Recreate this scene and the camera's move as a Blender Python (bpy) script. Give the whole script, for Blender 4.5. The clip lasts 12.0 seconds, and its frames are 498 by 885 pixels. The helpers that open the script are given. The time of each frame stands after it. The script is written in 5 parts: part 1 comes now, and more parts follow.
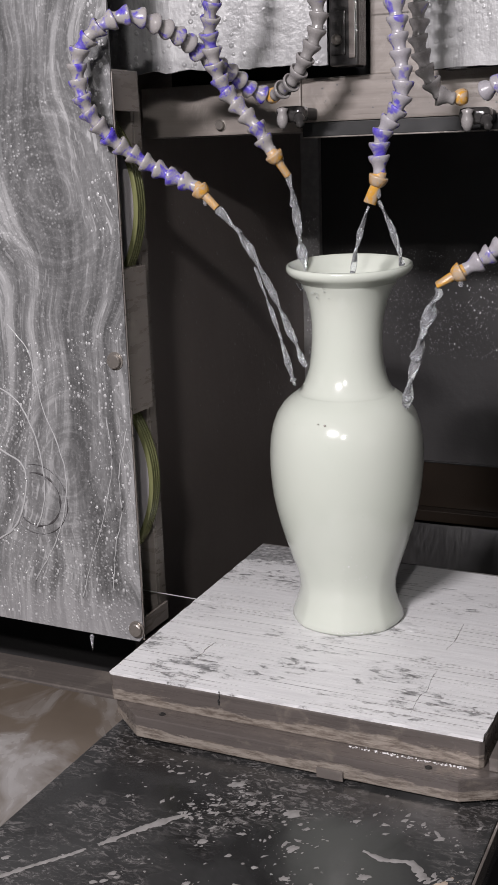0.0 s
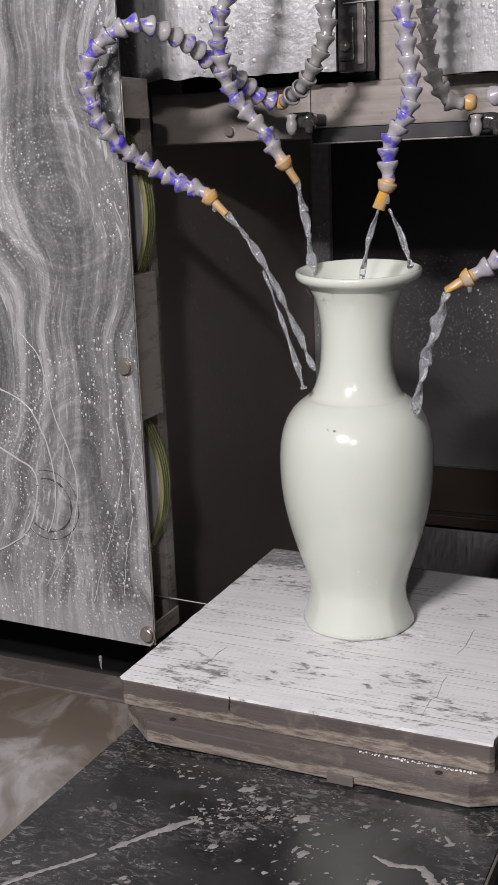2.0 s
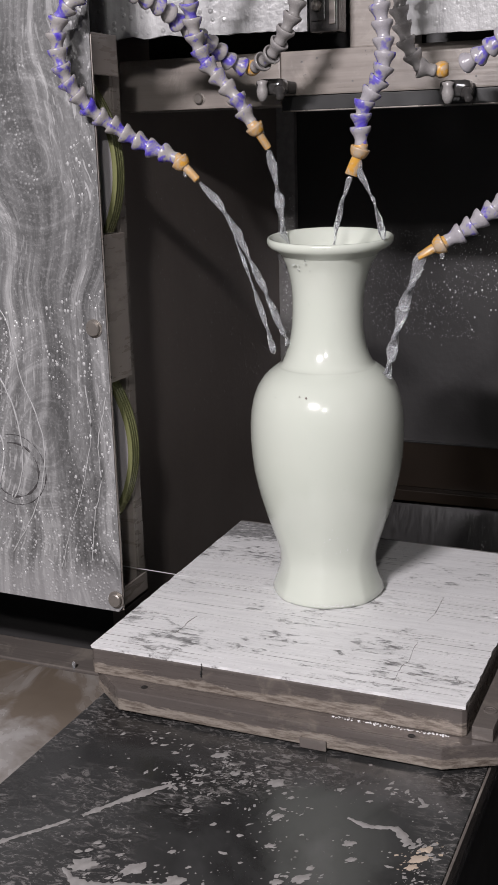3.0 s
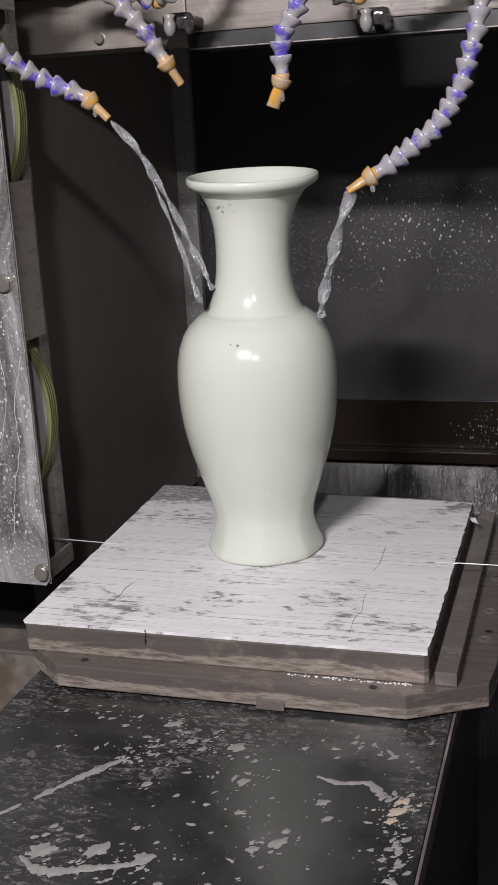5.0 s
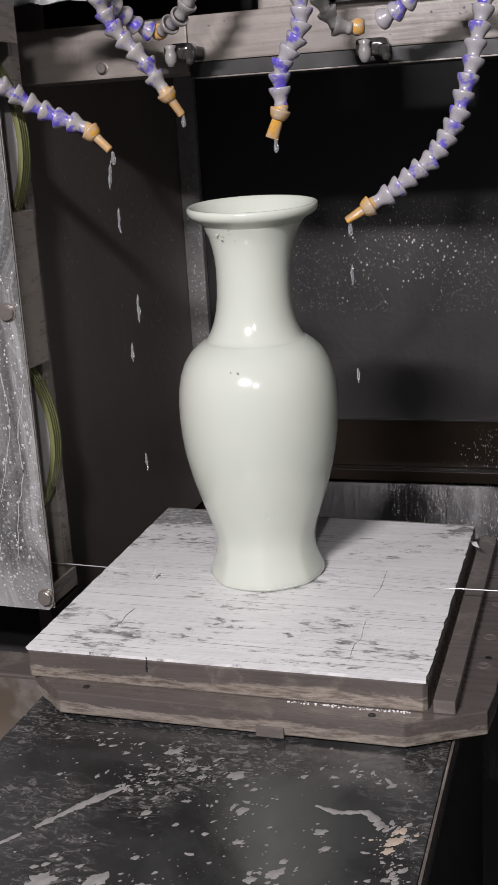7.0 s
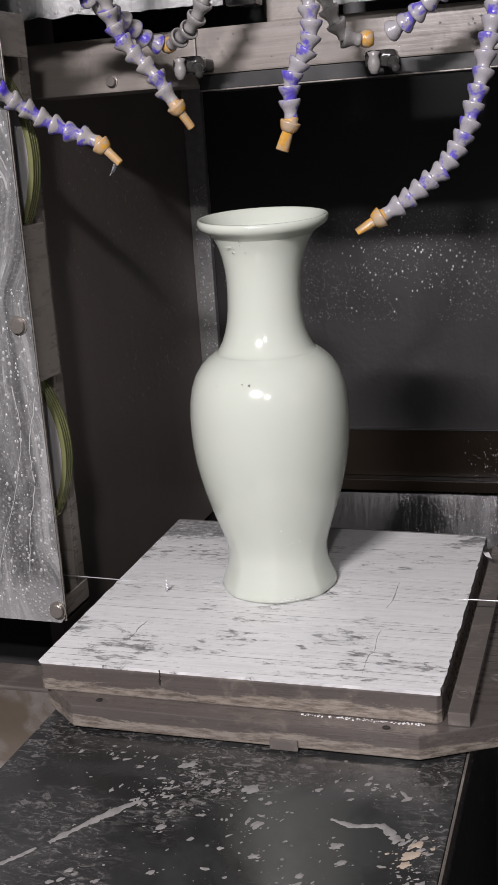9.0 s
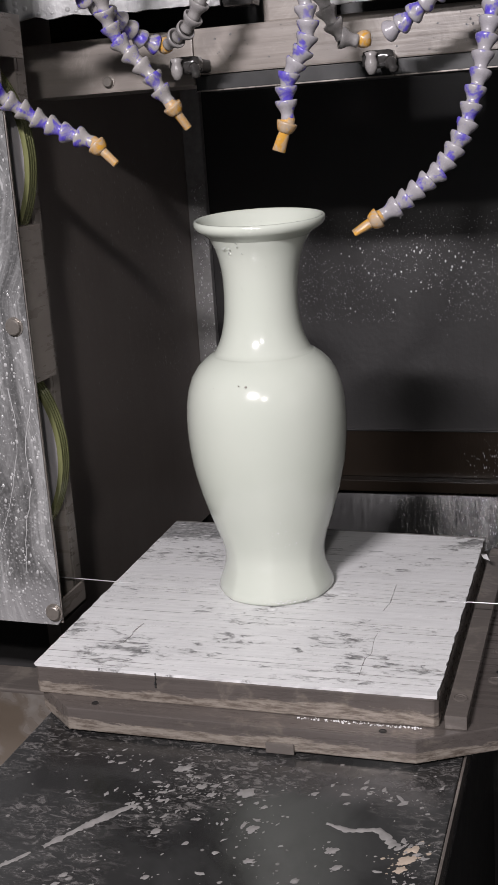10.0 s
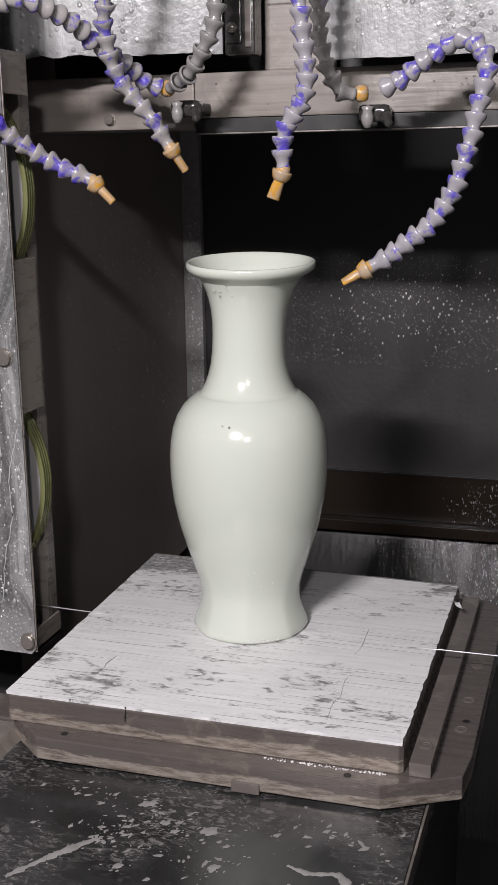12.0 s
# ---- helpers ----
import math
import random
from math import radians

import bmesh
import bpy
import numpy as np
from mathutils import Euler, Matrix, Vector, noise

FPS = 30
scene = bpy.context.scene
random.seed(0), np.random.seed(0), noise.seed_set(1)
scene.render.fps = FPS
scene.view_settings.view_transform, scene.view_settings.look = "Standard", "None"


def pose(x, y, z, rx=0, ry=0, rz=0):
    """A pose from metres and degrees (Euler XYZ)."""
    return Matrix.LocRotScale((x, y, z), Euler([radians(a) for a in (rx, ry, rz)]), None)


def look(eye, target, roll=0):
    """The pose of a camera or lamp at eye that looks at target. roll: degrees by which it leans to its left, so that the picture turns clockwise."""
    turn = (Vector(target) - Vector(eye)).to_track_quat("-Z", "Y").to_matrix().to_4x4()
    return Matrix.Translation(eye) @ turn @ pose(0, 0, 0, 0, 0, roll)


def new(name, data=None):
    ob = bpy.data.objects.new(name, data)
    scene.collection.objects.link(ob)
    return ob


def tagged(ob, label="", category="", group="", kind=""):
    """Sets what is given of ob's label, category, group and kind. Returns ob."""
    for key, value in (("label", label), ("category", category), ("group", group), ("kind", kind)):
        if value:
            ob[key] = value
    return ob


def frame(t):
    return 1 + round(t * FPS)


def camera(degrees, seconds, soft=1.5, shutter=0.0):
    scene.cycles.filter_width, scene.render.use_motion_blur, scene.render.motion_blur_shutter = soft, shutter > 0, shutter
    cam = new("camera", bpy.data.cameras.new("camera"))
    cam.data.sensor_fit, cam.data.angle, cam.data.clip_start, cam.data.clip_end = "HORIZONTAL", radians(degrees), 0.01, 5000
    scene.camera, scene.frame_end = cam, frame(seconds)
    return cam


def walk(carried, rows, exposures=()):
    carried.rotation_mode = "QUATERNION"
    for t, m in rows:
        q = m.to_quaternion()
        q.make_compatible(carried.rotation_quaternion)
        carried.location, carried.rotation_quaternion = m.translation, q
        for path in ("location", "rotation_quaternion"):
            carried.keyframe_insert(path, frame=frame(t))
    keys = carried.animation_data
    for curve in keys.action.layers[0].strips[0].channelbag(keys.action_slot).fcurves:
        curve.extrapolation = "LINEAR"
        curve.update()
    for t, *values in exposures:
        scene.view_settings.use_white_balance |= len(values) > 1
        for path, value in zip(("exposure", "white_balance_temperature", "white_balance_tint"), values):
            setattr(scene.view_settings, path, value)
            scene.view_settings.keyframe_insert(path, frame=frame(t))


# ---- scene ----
cam = camera(24.9, 12.0)
PATH = [
    (0, (0.606, -0.934, 0.523), (-0.21, 0.825, 0.035), -1.9),
    (0.5, (0.606, -0.933, 0.523), (-0.216, 0.823, 0.033), -2.0),
    (1, (0.608, -0.934, 0.525), (-0.222, 0.82, 0.04), -2.1),
    (1.5, (0.606, -0.936, 0.525), (-0.225, 0.819, 0.045), -2.0),
    (2, (0.61, -0.935, 0.525), (-0.227, 0.816, 0.045), -2.2),
    (2.5, (0.607, -0.937, 0.522), (-0.225, 0.818, 0.046), -2.1),
    (3, (0.594, -0.942, 0.505), (-0.17, 0.836, -0.002), -1.6),
    (3.5, (0.55, -0.921, 0.454), (-0.216, 0.845, -0.089), -2.1),
    (3.7, (0.537, -0.911, 0.446), (-0.15, 0.881, -0.115), -2.3),
    (5.3, (0.527, -0.915, 0.473), (-0.041, 0.923, -0.073), -3.2),
    (5.5, (0.54, -0.917, 0.479), (-0.044, 0.915, -0.072), -2.9),
    (6, (0.541, -0.915, 0.48), (-0.042, 0.92, -0.061), -3.1),
    (6.5, (0.54, -0.914, 0.481), (-0.046, 0.922, -0.053), -3.3),
    (7, (0.54, -0.913, 0.481), (-0.049, 0.923, -0.048), -3.5),
    (9, (0.535, -0.913, 0.484), (-0.066, 0.924, -0.029), -3.9),
    (9.5, (0.538, -0.907, 0.483), (-0.064, 0.931, -0.027), -4.0),
    (10, (0.538, -0.907, 0.485), (-0.065, 0.93, -0.029), -3.9),
    (10.5, (0.537, -0.915, 0.489), (-0.059, 0.922, -0.03), -3.0),
    (11, (0.547, -0.917, 0.497), (-0.042, 0.931, 0.01), -2.2),
    (11.5, (0.546, -0.915, 0.502), (-0.037, 0.937, 0.023), -1.6),
    (12, (0.546, -0.918, 0.501), (-0.034, 0.939, 0.034), -0.9),
]
walk(cam, [(t, look(eye, target, roll)) for t, eye, target, roll in PATH])

# ---------------------------------------------------------------- light
world = bpy.data.worlds.new("workshop_air")
scene.world = world
world.use_nodes = True
world.node_tree.nodes["Background"].inputs[0].default_value = (0.9, 0.95, 1.0, 1)
world.node_tree.nodes["Background"].inputs[1].default_value = 0.05


def area_lamp(name, eye, target, wide, high, watts, colour):
    data = bpy.data.lights.new(name, "AREA")
    data.shape, data.size, data.size_y, data.energy, data.color = "RECTANGLE", wide, high, watts, colour
    ob = new(name, data)
    ob.matrix_world = look(eye, target)
    return ob


# the machine's work lamp, on the front frame above the door, and a weaker tube beside it
area_lamp("work_lamp", (0.1, -1.6, 1.31), (0.19, 0.25, 0.15), 0.36, 0.06, 46, (1.0, 0.945, 0.982))
area_lamp("tube_lamp", (0.68, -1.6, 1.13), (0.0, 0.5, 0.35), 0.1, 0.05, 9.5, (1.0, 0.95, 0.95))

# ---------------------------------------------------------------- materials


class Nodes:
    """Short hand for a material's node tree."""

    def __init__(self, name, rough=0.5, metal=0.0, coords="Object"):
        self.mat = bpy.data.materials.new(name)
        self.mat.use_nodes = True
        self.tree = self.mat.node_tree
        self.bsdf = self.tree.nodes["Principled BSDF"]
        self.bsdf.inputs["Roughness"].default_value = rough
        self.bsdf.inputs["Metallic"].default_value = metal
        self.coord = self.tree.nodes.new("ShaderNodeTexCoord").outputs[coords]

    def add(self, kind, **values):
        node = self.tree.nodes.new(kind)
        for key, value in values.items():
            node.inputs[key.replace("_", " ")].default_value = value
        return node

    def link(self, a, b):
        self.tree.links.new(a, b)

    def scaled(self, sx, sy, sz, move=(0, 0, 0)):
        m = self.add("ShaderNodeMapping")
        m.inputs["Scale"].default_value = (sx, sy, sz)
        m.inputs["Location"].default_value = move
        self.link(self.coord, m.inputs["Vector"])
        return m.outputs[0]

    def noise(self, scale, detail=4, rough=0.55, vec=None, warp=0.0):
        n = self.add("ShaderNodeTexNoise", Scale=scale, Detail=detail, Roughness=rough, Distortion=warp)
        self.link(vec or self.coord, n.inputs["Vector"])
        return n.outputs["Fac"]

    def ramp(self, fac, *stops):
        r = self.add("ShaderNodeValToRGB")
        while len(r.color_ramp.elements) < len(stops):
            r.color_ramp.elements.new(0.5)
        for e, (at, c) in zip(r.color_ramp.elements, stops):
            e.position, e.color = at, (*(c if isinstance(c, tuple) else (c, c, c)), 1)
        self.link(fac, r.inputs[0])
        return r.outputs[0]

    def mix(self, fac, a, b, how="MIX"):
        m = self.tree.nodes.new("ShaderNodeMix")
        m.data_type, m.blend_type = "RGBA", how
        for value, socket in ((fac, m.inputs[0]), (a, m.inputs[6]), (b, m.inputs[7])):
            if isinstance(value, (tuple, float, int)):
                socket.default_value = (*value, 1) if isinstance(value, tuple) else value
            else:
                self.link(value, socket)
        return m.outputs[2]

    def maths(self, how, a, b=0.0):
        m = self.tree.nodes.new("ShaderNodeMath")
        m.operation = how
        for value, socket in ((a, m.inputs[0]), (b, m.inputs[1])):
            if isinstance(value, (float, int)):
                socket.default_value = value
            else:
                self.link(value, socket)
        return m.outputs[0]

    def colour(self, c):
        if isinstance(c, tuple):
            self.bsdf.inputs["Base Color"].default_value = (*c, 1)
        else:
            self.link(c, self.bsdf.inputs["Base Color"])

    def rough(self, fac, low, high):
        m = self.add("ShaderNodeMapRange")
        m.inputs["To Min"].default_value, m.inputs["To Max"].default_value = low, high
        self.link(fac, m.inputs["Value"])
        self.link(m.outputs[0], self.bsdf.inputs["Roughness"])

    def bump(self, height, strength, distance):
        b = self.add("ShaderNodeBump", Strength=strength, Distance=distance)
        self.link(height, b.inputs["Height"])
        self.link(b.outputs[0], self.bsdf.inputs["Normal"])

    def random(self):
        return self.tree.nodes.new("ShaderNodeObjectInfo").outputs["Random"]


def make_glaze():
    n = Nodes("celadon_glaze", 0.13)
    a = n.noise(9, 3)
    base = n.mix(a, (0.55, 0.595, 0.515), (0.625, 0.65, 0.585))
    specks = n.ramp(n.noise(260, 1), (0.0, 1.0), (0.735, 1.0), (0.77, 0.25))
    n.colour(n.mix(0.06, base, specks, "MULTIPLY"))
    n.rough(n.noise(30, 3), 0.08, 0.2)
    n.bump(n.noise(45, 2), 0.06, 0.002)
    n.bsdf.inputs["Subsurface Weight"].default_value = 0.0
    n.bsdf.inputs["Coat Weight"].default_value = 0.3
    return n.mat


# places where the white layer is worn through: x, y, reach, amount
CHIPPED = ((0.005, 0.36, 0.08, 1.3), (0.04, 0.42, 0.09, 1.7), (0.08, 0.31, 0.06, 1.2), (0.024, 0.2, 0.05, 0.75), (0.085, 0.06, 0.06, 0.25), (0.16, 0.07, 0.05, 0.7),
           (0.304, 0.07, 0.06, 0.9), (0.29, 0.12, 0.05, 0.7), (0.373, 0.05, 0.05, 0.7), (0.31, 0.165, 0.035, 0.7), (0.35, 0.33, 0.06, 1.5), (0.375, 0.39, 0.06, 1.6), (0.06, 0.015, 0.06, 0.7), (0.25, 0.05, 0.05, 0.6))


def make_coating():
    """White cutting bed: pale, streaked along x, chipped through to dark in patches."""
    n = Nodes("white_coating", 0.5)
    streak = n.noise(1, 5, 0.6, n.scaled(12, 160, 60))
    fine = n.noise(1, 4, 0.6, n.scaled(40, 700, 100))
    pale = n.ramp(streak, (0.25, 0.7), (0.5, 0.8), (0.75, 0.87))
    pale = n.mix(0.2, pale, n.ramp(fine, (0.35, 0.6), (0.6, 0.95)), "MULTIPLY")
    blot = n.noise(1, 9, 0.78, n.scaled(38, 100, 20), 0.4)
    where = n.noise(8, 4, 0.6, n.scaled(1, 1.5, 1, (3.1, 1.7, 0)))
    worn = None
    for x, y, reach, most in CHIPPED:
        far = n.add("ShaderNodeVectorMath")
        far.operation = "DISTANCE"
        n.link(n.coord, far.inputs[0])
        far.inputs[1].default_value = (x, y, 0)
        spot = n.ramp(far.outputs["Value"], (0.0, most), (reach, 0.0))
        worn = n.maths("ADD", worn, spot) if worn else spot
    amount = n.maths("ADD", n.maths("MULTIPLY", where, 0.7), n.maths("MULTIPLY", worn, 0.1))
    chip = n.ramp(n.maths("ADD", blot, amount), (0.945, 0.0), (0.975, 0.35), (1.0, 0.75), (1.03, 1.0))
    dark = n.ramp(n.noise(150, 5, 0.7), (0.38, 0.03), (0.64, 0.4))
    n.colour(n.mix(n.maths("MULTIPLY", chip, 0.85), pale, dark))
    n.rough(streak, 0.3, 0.65)
    n.bump(n.maths("ADD", fine, n.maths("MULTIPLY", chip, -0.8)), 0.35, 0.0012)
    return n.mat


def make_paint(name, base, worn, rough=0.42, streaks=(25, 25, 120)):
    """Grey-brown machine paint with slurry stains and scuffs."""
    n = Nodes(name, rough)
    large = n.noise(7, 4, 0.6)
    grain = n.noise(1, 4, 0.6, n.scaled(*streaks))
    stain = n.ramp(n.noise(16, 6, 0.7, None, 0.6), (0.52, 0.0), (0.66, 1.0))
    c = n.mix(large, base, tuple(v * 1.35 for v in base))
    c = n.mix(n.maths("MULTIPLY", stain, 0.55), c, worn)
    c = n.mix(0.3, c, n.ramp(grain, (0.3, 0.55), (0.7, 1.0)), "MULTIPLY")
    n.colour(c)
    n.rough(grain, rough - 0.15, rough + 0.15)
    n.bump(n.maths("ADD", grain, large), 0.2, 0.0012)
    return n.mat


def make_wet_panel():
    """Spattered cover sheet: pale slurry film drawn out into streaks that bend round the two hubs."""
    n = Nodes("wet_panel", 0.3)
    swirl = n.add("ShaderNodeTexNoise", Scale=3.2, Detail=2.0)
    n.link(n.coord, swirl.inputs["Vector"])
    bent = n.tree.nodes.new("ShaderNodeVectorMath")
    bent.operation = "MULTIPLY_ADD"
    n.link(swirl.outputs["Color"], bent.inputs[0])
    bent.inputs[1].default_value = (0.2, 0.0, 0.12)
    n.link(n.coord, bent.inputs[2])
    m = n.add("ShaderNodeMapping")
    m.inputs["Scale"].default_value = (50, 1, 3.2)
    n.link(bent.outputs[0], m.inputs["Vector"])
    lines = n.noise(1, 8, 0.7, m.outputs[0])
    for hub_z, lower in ((0.153, 0.115), (0.478, 0.1)):
        off = n.tree.nodes.new("ShaderNodeVectorMath")
        off.operation = "SUBTRACT"
        n.link(bent.outputs[0], off.inputs[0])
        off.inputs[1].default_value = (-0.05, 0.162, hub_z + 0.08)
        far = n.tree.nodes.new("ShaderNodeVectorMath")
        far.operation = "LENGTH"
        n.link(off.outputs[0], far.inputs[0])
        flat = n.add("ShaderNodeCombineXYZ")
        n.link(n.maths("MULTIPLY", far.outputs["Value"], 70.0), flat.inputs[0])
        rings = n.noise(1, 6, 0.68, flat.outputs[0])
        near = n.ramp(far.outputs["Value"], (0.02, 0.5), (lower, 0.35), (lower + 0.06, 0.0))
        lines = n.mix(near, lines, rings)
    film = n.noise(7, 8, 0.72, None, 0.6)
    c = n.ramp(lines, (0.34, 0.08), (0.44, 0.135), (0.5, 0.19), (0.54, 0.225), (0.57, 0.31), (0.7, 0.33))
    broad_map = n.add("ShaderNodeMapping")
    broad_map.inputs["Scale"].default_value = (24, 1, 1.6)
    n.link(bent.outputs[0], broad_map.inputs["Vector"])
    bands = n.noise(1, 3, 0.5, broad_map.outputs[0])
    c = n.mix(0.8, c, n.ramp(bands, (0.36, 0.62), (0.46, 0.88), (0.54, 0.95), (0.64, 1.15)), "MULTIPLY")
    fine_map = n.add("ShaderNodeMapping")
    fine_map.inputs["Scale"].default_value = (230, 1, 42)
    n.link(bent.outputs[0], fine_map.inputs["Vector"])
    dash = n.maths("MULTIPLY", n.ramp(n.noise(1, 2, 0.5, fine_map.outputs[0]), (0.6, 0.0), (0.66, 1.0)), n.ramp(bands, (0.42, 0.15), (0.55, 1.0)))
    c = n.mix(n.maths("MULTIPLY", dash, 0.55), c, (0.5, 0.5, 0.5))
    c = n.mix(0.6, c, n.ramp(film, (0.3, 0.5), (0.47, 0.88), (0.56, 1.0), (0.72, 1.25)), "MULTIPLY")
    fleck = n.ramp(n.noise(240, 3, 0.6), (0.52, 0.0), (0.66, 1.0))
    c = n.mix(n.maths("MULTIPLY", fleck, 0.16), c, (0.55, 0.55, 0.55))
    drops = n.add("ShaderNodeTexVoronoi", Scale=190.0, Randomness=1.0)
    n.link(n.coord, drops.inputs["Vector"])
    bead = n.ramp(drops.outputs["Distance"], (0.1, 1.0), (0.4, 0.0))
    patch = n.ramp(n.noise(9, 5, 0.65, n.scaled(1, 1, 1, (4, 0, 2))), (0.48, 0.0), (0.62, 1.0))
    beads = n.maths("MULTIPLY", bead, patch)
    height = n.add("ShaderNodeSeparateXYZ")
    n.link(n.coord, height.inputs[0])
    edge = n.maths("SUBTRACT", n.maths("MULTIPLY", n.noise(1, 6, 0.7, n.scaled(30, 1, 9)), 0.09), height.outputs[2])
    c = n.mix(n.maths("MULTIPLY", n.ramp(edge, (0.03, 0.0), (0.05, 0.75), (0.1, 1.0)), 0.6), c, (0.36, 0.355, 0.36))
    n.colour(n.mix(n.maths("MULTIPLY", beads, 0.4), c, (0.6, 0.6, 0.6)))
    n.rough(lines, 0.18, 0.5)
    n.bump(n.maths("ADD", n.maths("MULTIPLY", lines, 0.5), n.maths("MULTIPLY", beads, 0.8)), 0.45, 0.0025)
    return n.mat


def make_wet_steel():
    """Pale sheet steel under running water."""
    n = Nodes("wet_steel", 0.3)
    run = n.noise(1, 4, 0.6, n.scaled(55, 1, 14))
    film = n.noise(8, 5, 0.65)
    drop = n.add("ShaderNodeTexVoronoi", Scale=95.0, Randomness=1.0)
    n.link(n.coord, drop.inputs["Vector"])
    dots = n.maths("MULTIPLY", n.ramp(drop.outputs["Distance"], (0.12, 1.0), (0.3, 0.0)), n.ramp(n.noise(13, 3), (0.45, 0.0), (0.6, 1.0)))
    down = n.noise(1, 5, 0.65, n.scaled(120, 1, 6))
    c = n.ramp(film, (0.28, 0.22), (0.5, 0.36), (0.72, 0.5))
    c = n.mix(0.45, c, n.ramp(run, (0.3, 0.5), (0.65, 1.0)), "MULTIPLY")
    c = n.mix(0.4, c, n.ramp(down, (0.35, 0.55), (0.6, 1.0)), "MULTIPLY")
    n.colour(c)
    n.rough(run, 0.16, 0.45)
    n.bump(n.maths("ADD", n.maths("MULTIPLY", dots, 0.7), n.maths("ADD", n.maths("MULTIPLY", run, 0.5), n.maths("MULTIPLY", n.noise(170, 2), 0.16))), 0.5, 0.004)
    return n.mat


def make_dark_wall(name, low, high):
    n = Nodes(name, 0.3)
    film = n.noise(4, 4, 0.6)
    run = n.noise(1, 4, 0.6, n.scaled(30, 30, 5))
    n.colour(n.mix(film, low, high))
    n.rough(run, 0.28, 0.6)
    n.bump(n.maths("ADD", n.noise(90, 3), run), 0.22, 0.002)
    return n.mat


def make_rippled_wall(name="rippled_black_sheet", low=(0.012, 0.0115, 0.011), high=(0.03, 0.028, 0.027)):
    """Black sheet with water running down over it, most of it to the open side."""
    n = Nodes(name, 0.2)
    n.colour(n.mix(n.noise(6, 3), low, high))
    ripple = n.noise(1, 5, 0.7, n.scaled(190, 40, 45))
    across = n.add("ShaderNodeSeparateXYZ")
    n.link(n.coord, across.inputs[0])
    ragged = n.maths("ADD", across.outputs[0], n.maths("MULTIPLY", n.noise(1, 4, 0.6, n.scaled(28, 1, 4)), 0.3))
    wet = n.ramp(ragged, (0.34, 0.01), (0.46, 0.25), (0.62, 1.0))
    n.rough(ripple, 0.08, 0.3)
    n.bump(n.maths("MULTIPLY", ripple, wet), 0.7, 0.005)
    return n.mat


def make_table():
    """Black stone table top, spattered with dried slurry."""
    n = Nodes("spattered_black_table", 0.35)
    base = n.mix(n.noise(8, 4), (0.009, 0.009, 0.009), (0.022, 0.0215, 0.0215))
    film = n.ramp(n.noise(5, 5, 0.6, n.scaled(1, 1, 1, (1.3, 0.4, 0)), 0.5), (0.42, 0.0), (0.6, 1.0))
    base = n.mix(film, base, (0.042, 0.0425, 0.042))
    turned = n.add("ShaderNodeMapping")
    turned.inputs["Rotation"].default_value = (0, 0, -0.85)
    turned.inputs["Scale"].default_value = (75, 150, 1)
    n.link(n.coord, turned.inputs["Vector"])
    dust = n.ramp(n.noise(1, 8, 0.74, turned.outputs[0], 1.1), (0.5, 0.0), (0.66, 1.0))
    zone = n.ramp(n.noise(7, 3, 0.5, n.scaled(1, 1, 1, (2.4, 5.2, 0)), 0.7), (0.42, 0.0), (0.6, 1.0))
    spot = n.add("ShaderNodeTexVoronoi", Scale=75.0)
    n.link(n.coord, spot.inputs["Vector"])
    spots = n.maths("MULTIPLY", n.ramp(spot.outputs["Distance"], (0.1, 1.0), (0.17, 0.0)), n.ramp(n.noise(20, 2), (0.55, 0.0), (0.6, 1.0)))
    dry = n.maths("MAXIMUM", n.maths("MULTIPLY", n.maths("MULTIPLY", dust, zone), 0.55), n.maths("MULTIPLY", spots, 0.6))
    n.colour(n.mix(dry, base, (0.34, 0.32, 0.31)))
    n.rough(dry, 0.18, 0.75)
    n.bump(n.maths("ADD", dry, n.noise(40, 3)), 0.3, 0.0012)
    return n.mat


def make_tray():
    """Tan drip tray under a thin sheet of milky coolant."""
    n = Nodes("milky_tray", 0.25)
    warp = n.noise(5.5, 5, 0.55, n.scaled(1.6, 1, 1, (0.7, 0.2, 0)), 1.4)
    pool = n.add("ShaderNodeVectorMath")
    pool.operation = "DISTANCE"
    n.link(n.scaled(1.25, 0.8, 0), pool.inputs[0])
    pool.inputs[1].default_value = (-0.165, -0.08, 0)
    pooled = n.ramp(pool.outputs["Value"], (0.03, 0.2), (0.15, 0.0))
    milk = n.ramp(n.maths("ADD", warp, pooled), (0.5, 0.0), (0.62, 0.4), (0.8, 1.0))
    rust = n.mix(n.noise(14, 4), (0.105, 0.083, 0.064), (0.17, 0.138, 0.108))
    n.colour(n.mix(milk, rust, (0.43, 0.42, 0.415)))
    n.rough(warp, 0.12, 0.4)
    n.bump(n.noise(22, 3), 0.1, 0.002)
    return n.mat


def make_hose(name, base, share, tone):
    """Articulated coolant hose: violet plastic that shows through a skin of dried grey slurry."""
    n = Nodes(name, 0.35)
    grey = n.mix(n.random(), (0.29, 0.275, 0.27), (0.38, 0.36, 0.355))
    shift = n.tree.nodes.new("ShaderNodeVectorMath")
    shift.operation = "ADD"
    n.link(n.coord, shift.inputs[0])
    n.link(n.maths("MULTIPLY", n.random(), 40.0), shift.inputs[1])
    patch = n.noise(58, 3, 0.6, shift.outputs[0], 0.5)
    show = n.ramp(patch, (share - 0.04, 0.0), (share + 0.05, 0.75), (share + 0.16, 1.0))
    skin = n.mix(n.noise(220, 2), grey, tuple(v * 1.15 for v in tone))
    n.colour(n.mix(show, n.mix(0.5, skin, tone), base))
    n.rough(n.noise(120, 3), 0.12, 0.42)
    n.bump(n.noise(160, 4), 0.4, 0.0012)
    return n.mat


